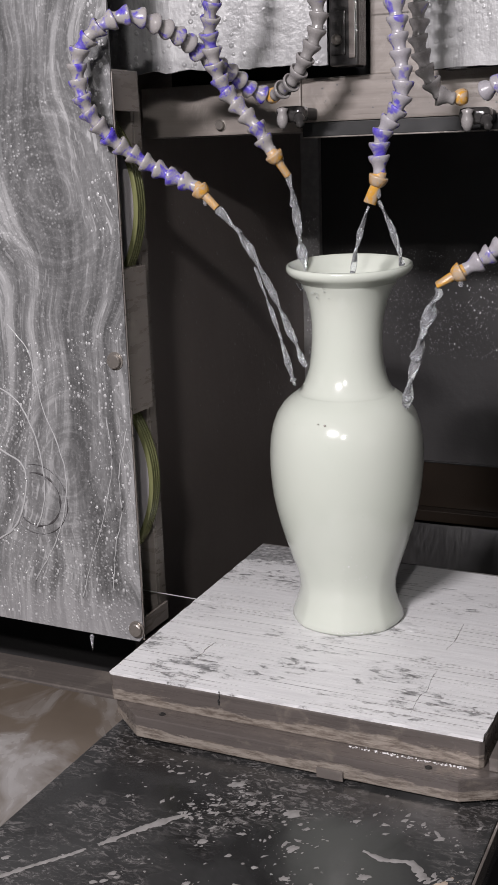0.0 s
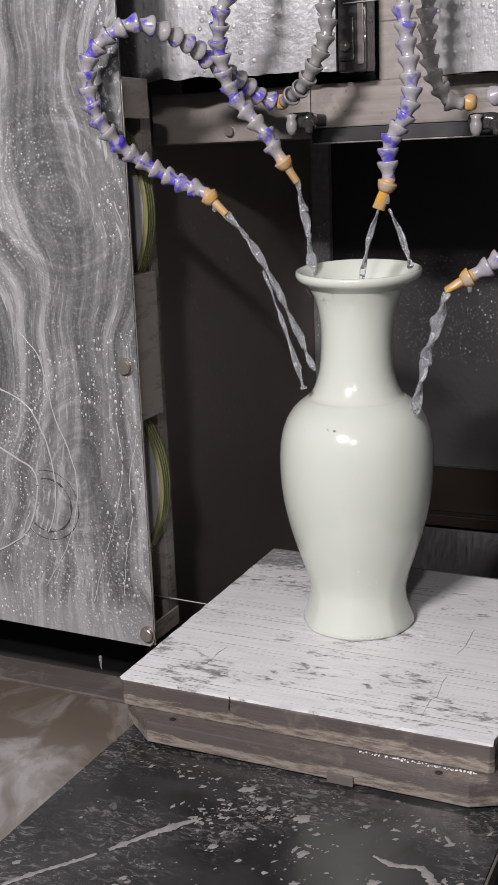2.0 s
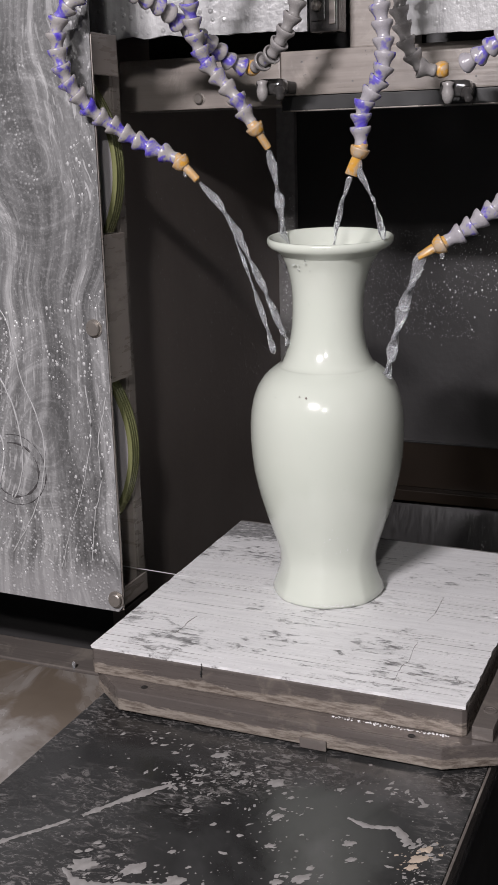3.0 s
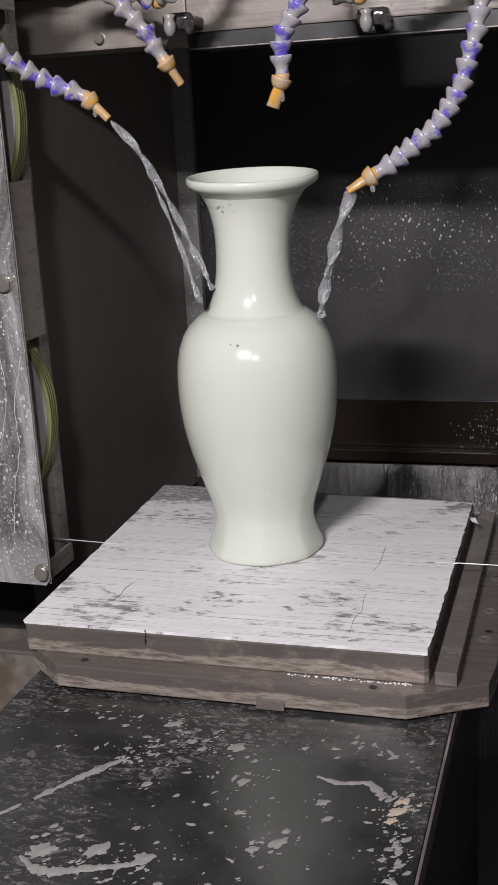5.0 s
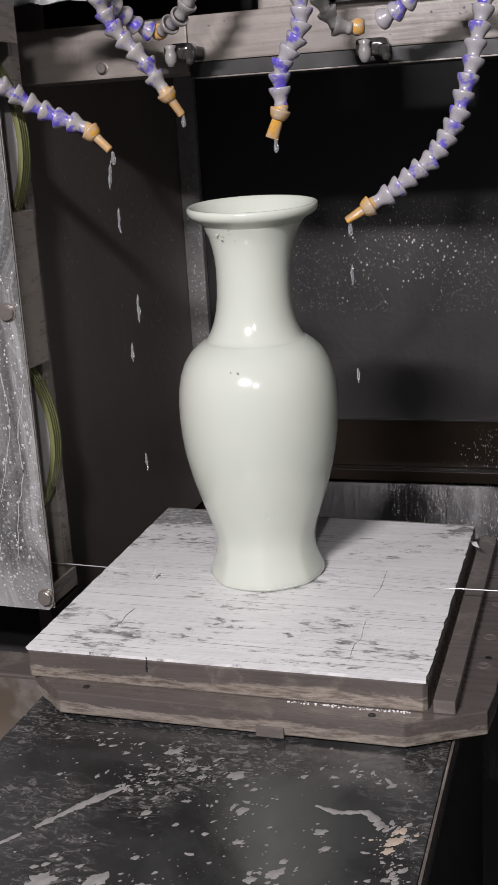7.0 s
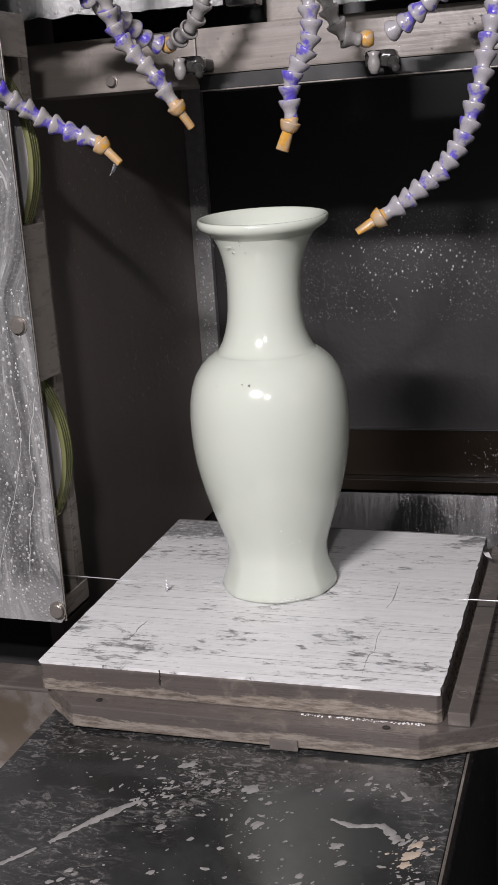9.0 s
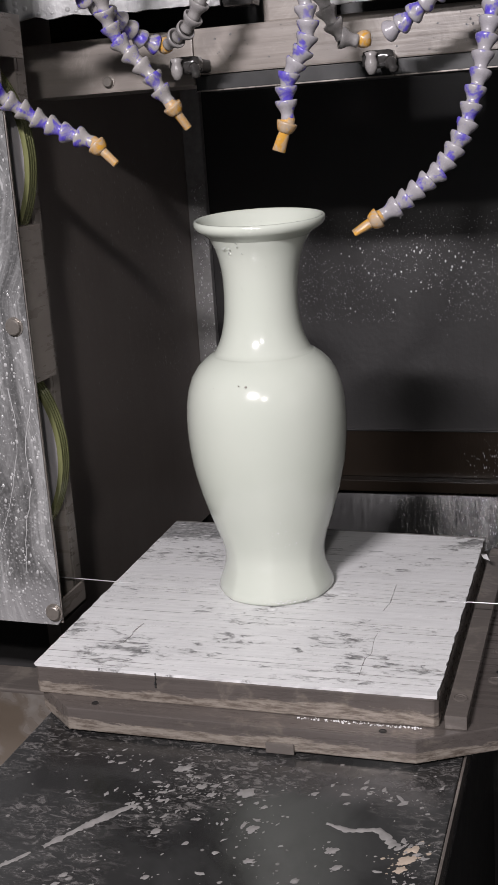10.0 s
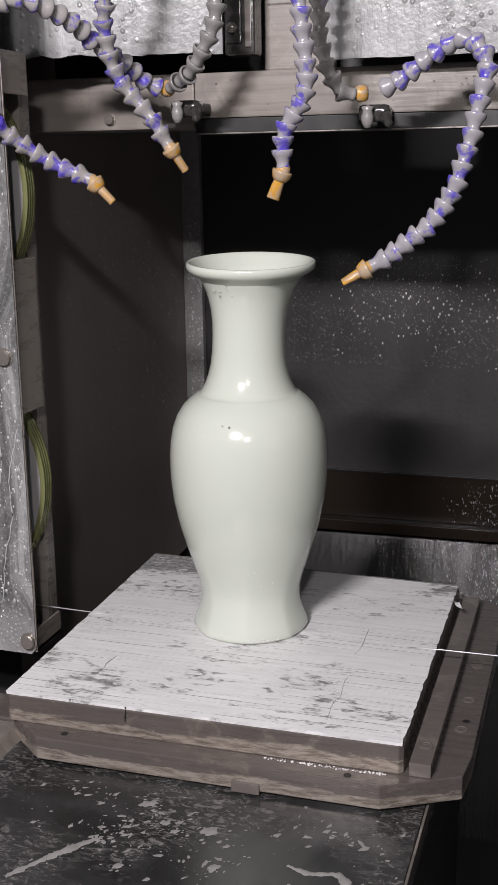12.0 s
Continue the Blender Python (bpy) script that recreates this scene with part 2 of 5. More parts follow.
def make_nozzle():
    n = Nodes("orange_nozzle", 0.4)
    coat = n.ramp(n.noise(75, 4, 0.62, None, 0.6), (0.4, 0.0), (0.54, 0.7), (0.7, 0.95))
    orange = n.mix(n.noise(220, 3), (0.52, 0.25, 0.035), (0.66, 0.37, 0.07))
    n.colour(n.mix(coat, orange, (0.4, 0.345, 0.285)))
    n.rough(coat, 0.2, 0.45)
    n.bump(n.maths("ADD", n.noise(150, 2), coat), 0.3, 0.001)
    return n.mat


def make_plain(name, low, high, rough, metal=0.0, scale=40, bump=0.15):
    n = Nodes(name, rough, metal)
    grain = n.noise(scale, 4)
    n.colour(n.mix(grain, low, high))
    n.rough(grain, max(0.05, rough - 0.1), rough + 0.1)
    n.bump(grain, bump, 0.001)
    return n.mat


def make_water():
    n = Nodes("water", 0.06)
    n.colour((0.95, 0.97, 1.0))
    n.bsdf.inputs["Transmission Weight"].default_value = 0.84
    n.bsdf.inputs["IOR"].default_value = 1.33
    n.bump(n.noise(160, 3), 0.5, 0.002)
    return n.mat


def make_fixture(name, foot, reach):
    """Grey-brown wet steel with a ragged tide mark of pale slurry above its foot."""
    n = Nodes(name, 0.25, 0.25)
    large = n.noise(9, 4, 0.6)
    grain = n.noise(1, 5, 0.65, n.scaled(9, 160, 170))
    c = n.mix(large, (0.1, 0.085, 0.078), (0.155, 0.136, 0.125))
    c = n.mix(0.32, c, n.ramp(grain, (0.32, 0.5), (0.66, 1.2)), "MULTIPLY")
    height = n.add("ShaderNodeSeparateXYZ")
    n.link(n.coord, height.inputs[0])
    up = n.maths("DIVIDE", n.maths("SUBTRACT", height.outputs[2], foot), reach)
    ragged = n.maths("ADD", n.noise(1, 7, 0.7, n.scaled(14, 14, 60)), n.maths("MULTIPLY", n.noise(5, 2), 0.7))
    tide = n.ramp(n.maths("SUBTRACT", ragged, n.maths("MULTIPLY", up, 0.62)), (0.455, 0.0), (0.485, 0.75), (0.55, 1.0))
    crust = n.mix(n.ramp(n.noise(1, 8, 0.78, n.scaled(45, 60, 260)), (0.42, 0.0), (0.56, 1.0)), (0.15, 0.118, 0.092), (0.46, 0.405, 0.345))
    blot = n.ramp(n.noise(26, 7, 0.72, None, 0.5), (0.57, 0.0), (0.66, 0.7))
    c = n.mix(n.maths("MULTIPLY", tide, 0.6), c, crust)
    n.colour(n.mix(n.maths("MULTIPLY", blot, 0.5), c, (0.3, 0.26, 0.215)))
    n.rough(grain, 0.16, 0.42)
    n.bump(n.maths("ADD", n.maths("ADD", grain, tide), n.noise(120, 2)), 0.22, 0.0012)
    return n.mat


GLAZE = make_glaze()
COATING = make_coating()
BROWN = make_paint("grey_brown_paint", (0.255, 0.226, 0.204), (0.38, 0.345, 0.31), 0.3)
BEAM_PAINT = make_paint("beam_paint", (0.24, 0.213, 0.192), (0.45, 0.41, 0.37), 0.32, (8, 60, 210))
PLATE_METAL = make_fixture("base_plate_steel", -0.054, 0.018)
BOARD_METAL = make_fixture("board_steel", -0.031, 0.02)
FIXTURE = make_paint("fixture_metal", (0.115, 0.101, 0.092), (0.27, 0.238, 0.205), 0.22, (10, 200, 160))
PANEL = make_wet_panel()
SHEET = make_wet_steel()
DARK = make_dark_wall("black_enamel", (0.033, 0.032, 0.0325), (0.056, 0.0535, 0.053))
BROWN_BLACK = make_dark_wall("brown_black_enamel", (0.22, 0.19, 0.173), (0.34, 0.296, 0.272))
RIPPLE = make_rippled_wall()
TABLE = make_table()
TRAY = make_tray()
HOSE = make_hose("hose_slurry_grey", (0.075, 0.045, 0.5), 0.55, (0.33, 0.312, 0.305))
HOSE_VIOLET = make_hose("hose_violet", (0.085, 0.055, 0.5), 0.56, (0.335, 0.32, 0.35))
HOSE_GREY = make_hose("hose_dull_grey", (0.15, 0.12, 0.5), 0.68, (0.22, 0.21, 0.205))
NOZZLE = make_nozzle()
OLIVE = make_plain("olive_rubber", (0.12, 0.128, 0.05), (0.22, 0.225, 0.11), 0.18)
WHEEL_GREY = make_plain("wheel_grey", (0.3, 0.285, 0.29), (0.4, 0.385, 0.385), 0.45)
BOLT = make_plain("bolt_steel", (0.22, 0.2, 0.18), (0.36, 0.33, 0.3), 0.3, 0.6, 120)
BLACK = make_plain("black_rubber", (0.008, 0.008, 0.008), (0.02, 0.02, 0.02), 0.4)
WET_BLACK = make_plain("wet_black_plastic", (0.012, 0.012, 0.012), (0.07, 0.066, 0.064), 0.12, 0.0, 120, 0.5)
CRUST = make_plain("dried_slurry", (0.13, 0.125, 0.12), (0.36, 0.345, 0.335), 0.6, 0.0, 120, 0.5)
TAN_CRUST = make_plain("tan_slurry", (0.36, 0.29, 0.22), (0.48, 0.4, 0.33), 0.7, 0.0, 120, 0.5)
RESIDUE_DARK = make_plain("dark_grime", (0.03, 0.028, 0.03), (0.09, 0.085, 0.085), 0.4, 0.0, 150, 0.3)
FOAM = make_plain("milky_foam", (0.7, 0.7, 0.7), (0.82, 0.82, 0.82), 0.12, 0.0, 60, 0.2)
RUNNEL = make_plain("pale_runnel", (0.36, 0.36, 0.36), (0.52, 0.52, 0.52), 0.12, 0.0, 60, 0.3)
KERF = make_plain("kerf_slurry", (0.1, 0.095, 0.09), (0.3, 0.285, 0.275), 0.6, 0.0, 60)
WIRE = make_plain("wire_steel", (0.6, 0.6, 0.6), (0.75, 0.75, 0.75), 0.3, 0.4)
WATER = make_water()
CLEAR_BEAD = make_plain("clear_water_bead", (0.07, 0.069, 0.07), (0.16, 0.157, 0.16), 0.06, 0.0, 300, 0.4)
# fine spray: its glints are put into the pale body colour
GLINT_SPRAY = make_plain("glint_pale_bead", (0.2, 0.198, 0.2), (0.55, 0.545, 0.55), 0.06, 0.0, 60)
# near-white body colour stands in for lamp glints on water drops
GLINT_DROPS = make_plain("glint_white_bead", (0.7, 0.7, 0.71), (0.85, 0.85, 0.86), 0.05)

# ---------------------------------------------------------------- building tools


def mesh_of(name, bm, material, smooth=False):
    data = bpy.data.meshes.new(name)
    bmesh.ops.recalc_face_normals(bm, faces=bm.faces)
    for f in bm.faces:
        f.smooth = smooth
    bm.to_mesh(data)
    bm.free()
    data.materials.append(material)
    return data


def part(name, bm, material, parent=None, label="", smooth=False):
    ob = new(name, mesh_of(name, bm, material, smooth))
    ob.parent = parent
    return tagged(ob, label)


def hub(name, place=(0, 0, 0)):
    ob = new(name)
    ob.location = place
    ob.empty_display_size = 0.02
    return ob


def box(x0, x1, y0, y1, z0, z1, bevel=0.0, bm=None):
    bm = bm or bmesh.new()
    made = bmesh.ops.create_cube(bm, size=1)["verts"]
    for v in made:
        v.co = ((x0 + x1) / 2 + v.co.x * (x1 - x0), (y0 + y1) / 2 + v.co.y * (y1 - y0), (z0 + z1) / 2 + v.co.z * (z1 - z0))
    if bevel:
        edges = list({e for v in made for e in v.link_edges})
        bmesh.ops.bevel(bm, geom=edges, offset=bevel, segments=2, affect="EDGES", profile=0.6)
    return bm


def slab(outline, z0, z1, bevel=0.0):
    bm = bmesh.new()
    low = [bm.verts.new((x, y, z0)) for x, y in outline]
    face = bm.faces.new(low)
    top = [v for v in bmesh.ops.extrude_face_region(bm, geom=[face])["geom"] if isinstance(v, bmesh.types.BMVert)]
    for v in top:
        v.co.z = z1
    if bevel:
        bmesh.ops.bevel(bm, geom=bm.edges[:], offset=bevel, segments=2, affect="EDGES", profile=0.6)
    return bm


def lathe(profile, steps=48, lobes=None, bm=None, sag=None):
    """Turned body about z from (radius, height) pairs."""
    bm = bm or bmesh.new()
    rings = []
    for r, z in profile:
        if r < 1e-6:
            rings.append([bm.verts.new((0, 0, z))])
        else:
            ring = []
            for i in range(steps):
                a = 2 * math.pi * i / steps
                k = r * (1 + (lobes(a, z) if lobes else 0))
                ring.append(bm.verts.new((k * math.cos(a), k * math.sin(a), z + (sag(a, k, z) if sag else 0))))
            rings.append(ring)
    for a, b in zip(rings, rings[1:]):
        n = max(len(a), len(b))
        for i in range(n):
            j = (i + 1) % n
            four = [a[i % len(a)], a[j % len(a)], b[j % len(b)], b[i % len(b)]]
            bm.faces.new(list(dict.fromkeys(four)))
    return bm


def smooth_line(points, step):
    """Even steps along a smooth line through the points."""
    p = [Vector(q) for q in points]
    p = [2 * p[0] - p[1], *p, 2 * p[-1] - p[-2]]
    fine = []
    for a, b, c, d in zip(p, p[1:], p[2:], p[3:]):
        for i in range(24):
            t = i / 24
            fine.append(0.5 * (2 * b + (c - a) * t + (2 * a - 5 * b + 4 * c - d) * t * t + (3 * b - a - 3 * c + d) * t**3))
    fine.append(p[-2])
    out, left = [fine[0]], step
    for a, b in zip(fine, fine[1:]):
        d = (b - a).length
        while d >= left:
            a = a + (b - a) * (left / d)
            out.append(a)
            d, left = (b - a).length, step
        left -= d
    return out


def along(place, way):
    """A pose whose z axis points along way."""
    return Matrix.Translation(place) @ Vector(way).to_track_quat("Z", "Y").to_matrix().to_4x4()


def tube(points, radius, sides=10, bm=None):
    bm = bm or bmesh.new()
    rings = []
    for i, p in enumerate(points):
        way = Vector(points[min(i + 1, len(points) - 1)]) - Vector(points[max(i - 1, 0)])
        m = along(p, way)
        r = radius[i] if isinstance(radius, (list, tuple)) else radius
        rings.append([bm.verts.new(m @ Vector((r * math.cos(2 * math.pi * k / sides), r * math.sin(2 * math.pi * k / sides), 0))) for k in range(sides)])
    for a, b in zip(rings, rings[1:]):
        for k in range(sides):
            bm.faces.new((a[k], a[(k + 1) % sides], b[(k + 1) % sides], b[k]))
    bm.faces.new(rings[0][::-1])
    bm.faces.new(rings[-1])
    return bm


def hex_bolt(place, facing, radius, parent, material=None):
    """Round-headed bolt with a washer, its head towards facing."""
    bm = lathe([(0, 0), (radius * 1.25, 0), (radius * 1.25, 0.0012), (radius, 0.0014), (radius, 0.0052), (radius * 0.86, 0.0062), (0, 0.0062)], 20)
    ob = part("bolt", bm, material or BOLT, parent, smooth=False)
    ob.matrix_basis = along(place, facing)
    return ob


# ---------------------------------------------------------------- the setting
def chute():
    """Sloping sheet that leads the water from the ledge to the sump."""
    bm = slab([(1.0, -0.127), (1.02, -0.127), (0.83, -0.6), (0.81, -0.6)], -0.19, 1.5)
    for v in bm.verts:
        v.co = (v.co.z, v.co.x, v.co.y)
    return bm


def build_setting():
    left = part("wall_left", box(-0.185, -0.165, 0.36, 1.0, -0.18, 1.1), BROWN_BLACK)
    tagged(left, "black enamelled side wall of the cutting cell, beaded with water", "wall", kind="structure")
    back = part("wall_back", box(-0.19, 1.5, 1.0, 1.02, -0.105, 1.3), DARK)
    tagged(back, "black enamelled back wall of the cutting cell, wet in its middle", "wall", kind="structure")
    skirt = part("wall_back_skirt", box(-0.13, 1.5, 0.9955, 0.9998, -0.1055, -0.0225, 0.0006), RUSTY)
    tagged(skirt, "brown-black wet strip of wall above the ledge", "wall", kind="structure")
    seam = part("trim_seam", box(-0.13, 1.5, 0.993, 0.9997, -0.0222, -0.0195, 0.0006), BLACK)
    tagged(seam, "thin dark steel seam across the back wall", "trim", kind="structure")
    low = part("wall_back_lower", chute(), RIPPLE)
    tagged(low, "black sheet under the ledge with water running down", "wall", kind="structure")
    ledge = part("trim_ledge", box(-0.19, 1.5, 0.972, 1.0, -0.127, -0.106, 0.002), RUSTY)
    tagged(ledge, "narrow dark steel ledge along the back wall", "trim", kind="structure")
    strip = part("trim_corner", box(-0.1645, -0.1305, 0.982, 0.9985, -0.5, 0.9, 0.002), BLACK)
    strip.data.materials[0] = SHEET_DARK
    tagged(strip, "wet steel corner strip between two black walls", "trim", kind="structure")
    right = part("wall_right", box(1.5, 1.52, -1.6, 1.02, -0.6, 1.6), DARK)
    tagged(right, "dark side wall of the machine", "wall", kind="structure")
    far_left = part("wall_far_left", box(-1.22, -1.2, -1.6, 0.4, -0.6, 1.6), DARK)
    tagged(far_left, "dark side wall of the machine", "wall", kind="structure")
    roof = part("ceiling", box(-1.22, 1.52, -0.2, 1.02, 1.3, 1.32), DARK)
    tagged(roof, "dark sheet-metal roof of the machine", "ceiling", kind="structure")
    floor = part("floor", box(-1.22, 1.52, -1.6, 1.02, -0.62, -0.6), DARK)
    tagged(floor, "dark sump floor under the machine bed", "floor", kind="structure")
    left_back = part("wall_left_front", box(-1.2, -0.186, 0.39, 0.41, -0.6, 1.3), DARK)
    tagged(left_back, "dark sheet behind the wheel carriage", "wall", kind="structure")


def build_drip_tray():
    tray = hub("drip_tray")
    tagged(tray, "tan drip tray with swirls of milky coolant beside the table", "tray")
    bm = bmesh.new()
    bmesh.ops.create_grid(bm, x_segments=60, y_segments=50, size=0.5)
    for v in bm.verts:
        x, y = -0.6 + v.co.x * 1.18, -0.3 + v.co.y * 0.9
        v.co = (x, y, -0.12 + 0.0015 * noise.noise((x * 9, y * 9, 0)))
    part("pan", bm, TRAY, tray, smooth=True)
    part("back_rim", box(-1.19, -0.01, 0.148, 0.158, -0.15, -0.122, 0.001), FIXTURE, tray)
    part("back_shelf", box(-1.19, -0.01, 0.158, 0.215, -0.126, -0.12, 0.0015), FIXTURE, tray, "stained brown shelf with a wet edge")
    part("floor_pan", box(-1.19, 0.0, -0.745, 0.148, -0.2, -0.13), BROWN, tray)


def build_table():
    table = hub("machine_table", (0.21, -0.1, -0.058))
    tagged(table, "black stone machine table spattered with dried grey slurry", "table")
    ob = part("table_top", box(0.007, 0.421, -1.1, 0.5, -0.098, -0.058, 0.0015), TABLE, table)
    ob.matrix_basis = Matrix.Translation((-0.21, 0.1, 0.058))
    ob = part("pedestal", box(0.03, 0.4, -1.05, 0.48, -0.6, -0.098), BLACK, table)
    ob.matrix_basis = Matrix.Translation((-0.21, 0.1, 0.058))
    trim = part("edge_strip", box(0.4215, 0.424, -1.1, 0.5, -0.075, -0.0585, 0.0005), FIXTURE, table, "thin worn metal edge strip")
    trim.matrix_basis = Matrix.Translation((-0.21, 0.1, 0.058))


def crust(points, widths, seed, material, name="slurry_streak"):
    """A raised, ragged streak of dried slurry along a line on the table."""
    rnd = random.Random(seed)
    line = smooth_line([(x, y, 0) for x, y in points], 0.0022)
    bm = bmesh.new()
    left, mid, right = [], [], []
    n = len(line)
    for i, p in enumerate(line):
        t = i / max(1, n - 1)
        k = t * (len(widths) - 1)
        j = min(int(k), len(widths) - 2)
        w = widths[j] + (widths[j + 1] - widths[j]) * (k - j)
        w *= 0.55 + 0.9 * abs(noise.noise((i * 0.31 + seed * 7, 0.5, 0)))
        way = (line[min(i + 1, n - 1)] - line[max(i - 1, 0)]).normalized()
        side = Vector((-way.y, way.x, 0))
        left.append(bm.verts.new(p + side * w * rnd.uniform(0.4, 0.75)))
        right.append(bm.verts.new(p - side * w * rnd.uniform(0.4, 0.75)))
        mid.append(bm.verts.new(p + Vector((0, 0, min(0.0013, 0.25 * w)))))
    for a, b in ((left, mid), (mid, right)):
        for i in range(n - 1):
            bm.faces.new((a[i], a[i + 1], b[i + 1], b[i]))
    ob = part(name, bm, material, None, smooth=True)
    ob.location.z = -0.0577
    return ob


def splat(x, y, r, seed, material):
    """A ragged patch of dried slurry: a lumpy middle with torn fingers and loose crumbs round it."""
    rnd = random.Random(seed)
    bm = bmesh.new()

    def blot(cx, cy, size, sides):
        mid = bm.verts.new((cx, cy, min(0.0012, size * 0.2)))
        ring = []
        for i in range(sides):
            a = i * math.tau / sides
            k = size * (0.85 + 0.5 * noise.noise((math.cos(a) * 1.3 + seed * 3.1 + cx * 90, math.sin(a) * 1.3, seed)) + 0.35 * noise.noise((a * 4, seed * 1.7, cx * 200)))
            ring.append(bm.verts.new((cx + k * math.cos(a) * 1.3, cy + k * math.sin(a) * 0.85, 0)))
        for i in range(sides):
            bm.faces.new((mid, ring[i], ring[(i + 1) % sides]))

    blot(0, 0, r * 0.8, 36)
    for k in range(2 + int(r * 500)):
        a, d = rnd.uniform(0, math.tau), r * rnd.uniform(0.9, 1.9)
        blot(d * math.cos(a) * 1.3, d * math.sin(a), r * rnd.uniform(0.06, 0.26), 9)
    ob = part("slurry_splat", bm, material, None, smooth=True)
    ob.location = (x, y, -0.0577)
    ob.rotation_euler.z = 0.75
    return ob


SPLATS = ((0.179, -0.065, 0.012), (0.205, -0.09, 0.008), (0.247, -0.092, 0.014), (0.268, -0.11, 0.005), (0.276, -0.183, 0.007), (0.337, -0.157, 0.009),
          (0.346, -0.177, 0.007), (0.299, -0.226, 0.009), (0.316, -0.215, 0.012), (0.305, -0.082, 0.006), (0.19, -0.161, 0.008), (0.165, -0.238, 0.005),
          (0.139, -0.23, 0.006), (0.204, -0.219, 0.006), (0.217, -0.101, 0.007), (0.185, -0.251, 0.016), (0.143, -0.261, 0.018), (0.223, -0.253, 0.014))


def build_spatter():
    """Dried slurry on the table: named streaks and larger splats, and fine crumbs as one."""
    label = "streak of dried pale grey slurry on the black table"
    for k, (pts, w, mat) in enumerate((
        ([(0.03, -0.31), (0.058, -0.262), (0.09, -0.222), (0.1, -0.207)], (0.003, 0.004, 0.006, 0.004), CRUST),
        ([(0.106, -0.2), (0.128, -0.166), (0.146, -0.142), (0.158, -0.128)], (0.004, 0.008, 0.01, 0.006), CRUST),
        ([(0.325, -0.122), (0.345, -0.128), (0.368, -0.124), (0.385, -0.143)], (0.004, 0.007, 0.006, 0.01), CRUST),
        ([(0.13, -0.27), (0.155, -0.283), (0.19, -0.272), (0.228, -0.257)], (0.003, 0.011, 0.01, 0.004), CRUST),
    )):
        tagged(crust(pts, w, k + 1, mat), label, "slurry")
    for k, (x, y, r) in enumerate(((0.396, -0.158, 0.009), (0.399, -0.143, 0.007), (0.394, -0.17, 0.006))):
        tagged(splat(x, y, r, 71 + k, TAN_CRUST), "crumbly patch of dried tan slurry near the table's edge", "slurry", "tan patches on the table")
    rnd = random.Random(5)
    for k in range(16):
        x, y = rnd.uniform(0.03, 0.41), rnd.uniform(-0.42, -0.045)
        tagged(splat(x, y, rnd.uniform(0.0015, 0.005) * (1.6 if k % 7 == 0 else 1), k + 1, CRUST),
               "small splat of dried grey slurry on the table", "slurry", "splats on the table")
    for k, (x, y, r) in enumerate(SPLATS):
        tagged(splat(x, y, r * 0.72, 91 + k, CRUST), "flat ragged splat of dried grey slurry on the table", "slurry", "splats on the table")
    for cx, cy, rx, ry, count in ((0.165, -0.118, 0.022, 0.02, 240), (0.205, -0.082, 0.022, 0.016, 170), (0.402, -0.2, 0.012, 0.06, 420), (0.24, -0.13, 0.04, 0.03, 150), (0.36, -0.07, 0.04, 0.02, 140), (0.2, -0.27, 0.07, 0.02, 260), (0.12, -0.06, 0.03, 0.012, 60), (0.3, -0.22, 0.06, 0.04, 160)):
        bm = bmesh.new()
        for k in range(int(count * 0.55)):
            x, y = min(0.418, rnd.gauss(cx, rx * 0.7)), rnd.gauss(cy, ry * 0.7)
            y = min(y, -0.03)
            r = 0.0003 + 0.0032 * rnd.random() ** 5
            turn = rnd.gauss(0.75, 0.6)
            c = bm.verts.new((x, y, -0.058 + min(0.0008, r * 0.5)))
            ring = []
            for i in range(7):
                a = i * math.tau / 7
                u, v = r * rnd.uniform(0.35, 2.1) * math.cos(a), r * rnd.uniform(0.25, 1.1) * math.sin(a)
                ring.append(bm.verts.new((x + u * math.cos(turn) - v * math.sin(turn), y + u * math.sin(turn) + v * math.cos(turn), -0.0578)))
            for i in range(7):
                bm.faces.new((c, ring[i], ring[(i + 1) % 7]))
        tagged(part("slurry_patch", bm, CRUST), "broken patch of dried grey slurry flakes on the table", "slurry", kind="stuff")
    bm = bmesh.new()
    for k in range(300):
        x, y = rnd.uniform(0.02, 0.415), rnd.uniform(-0.5, -0.03)
        if noise.noise((x * 14, y * 14, 3)) < -0.05:
            continue
        r = rnd.uniform(0.0004, 0.0014)
        c = bm.verts.new((x, y, -0.058 + r * 0.6))
        ring = [bm.verts.new((x + r * rnd.uniform(0.6, 1.6) * math.cos(a), y + r * rnd.uniform(0.6, 1.3) * math.sin(a), -0.0578)) for a in (0, 1.2, 2.5, 3.8, 5.0)]
        for i in range(5):
            bm.faces.new((c, ring[i], ring[(i + 1) % 5]))
    tagged(part("slurry_crumbs", bm, CRUST), "fine crumbs of dried slurry scattered over the table", "slurry", kind="stuff")


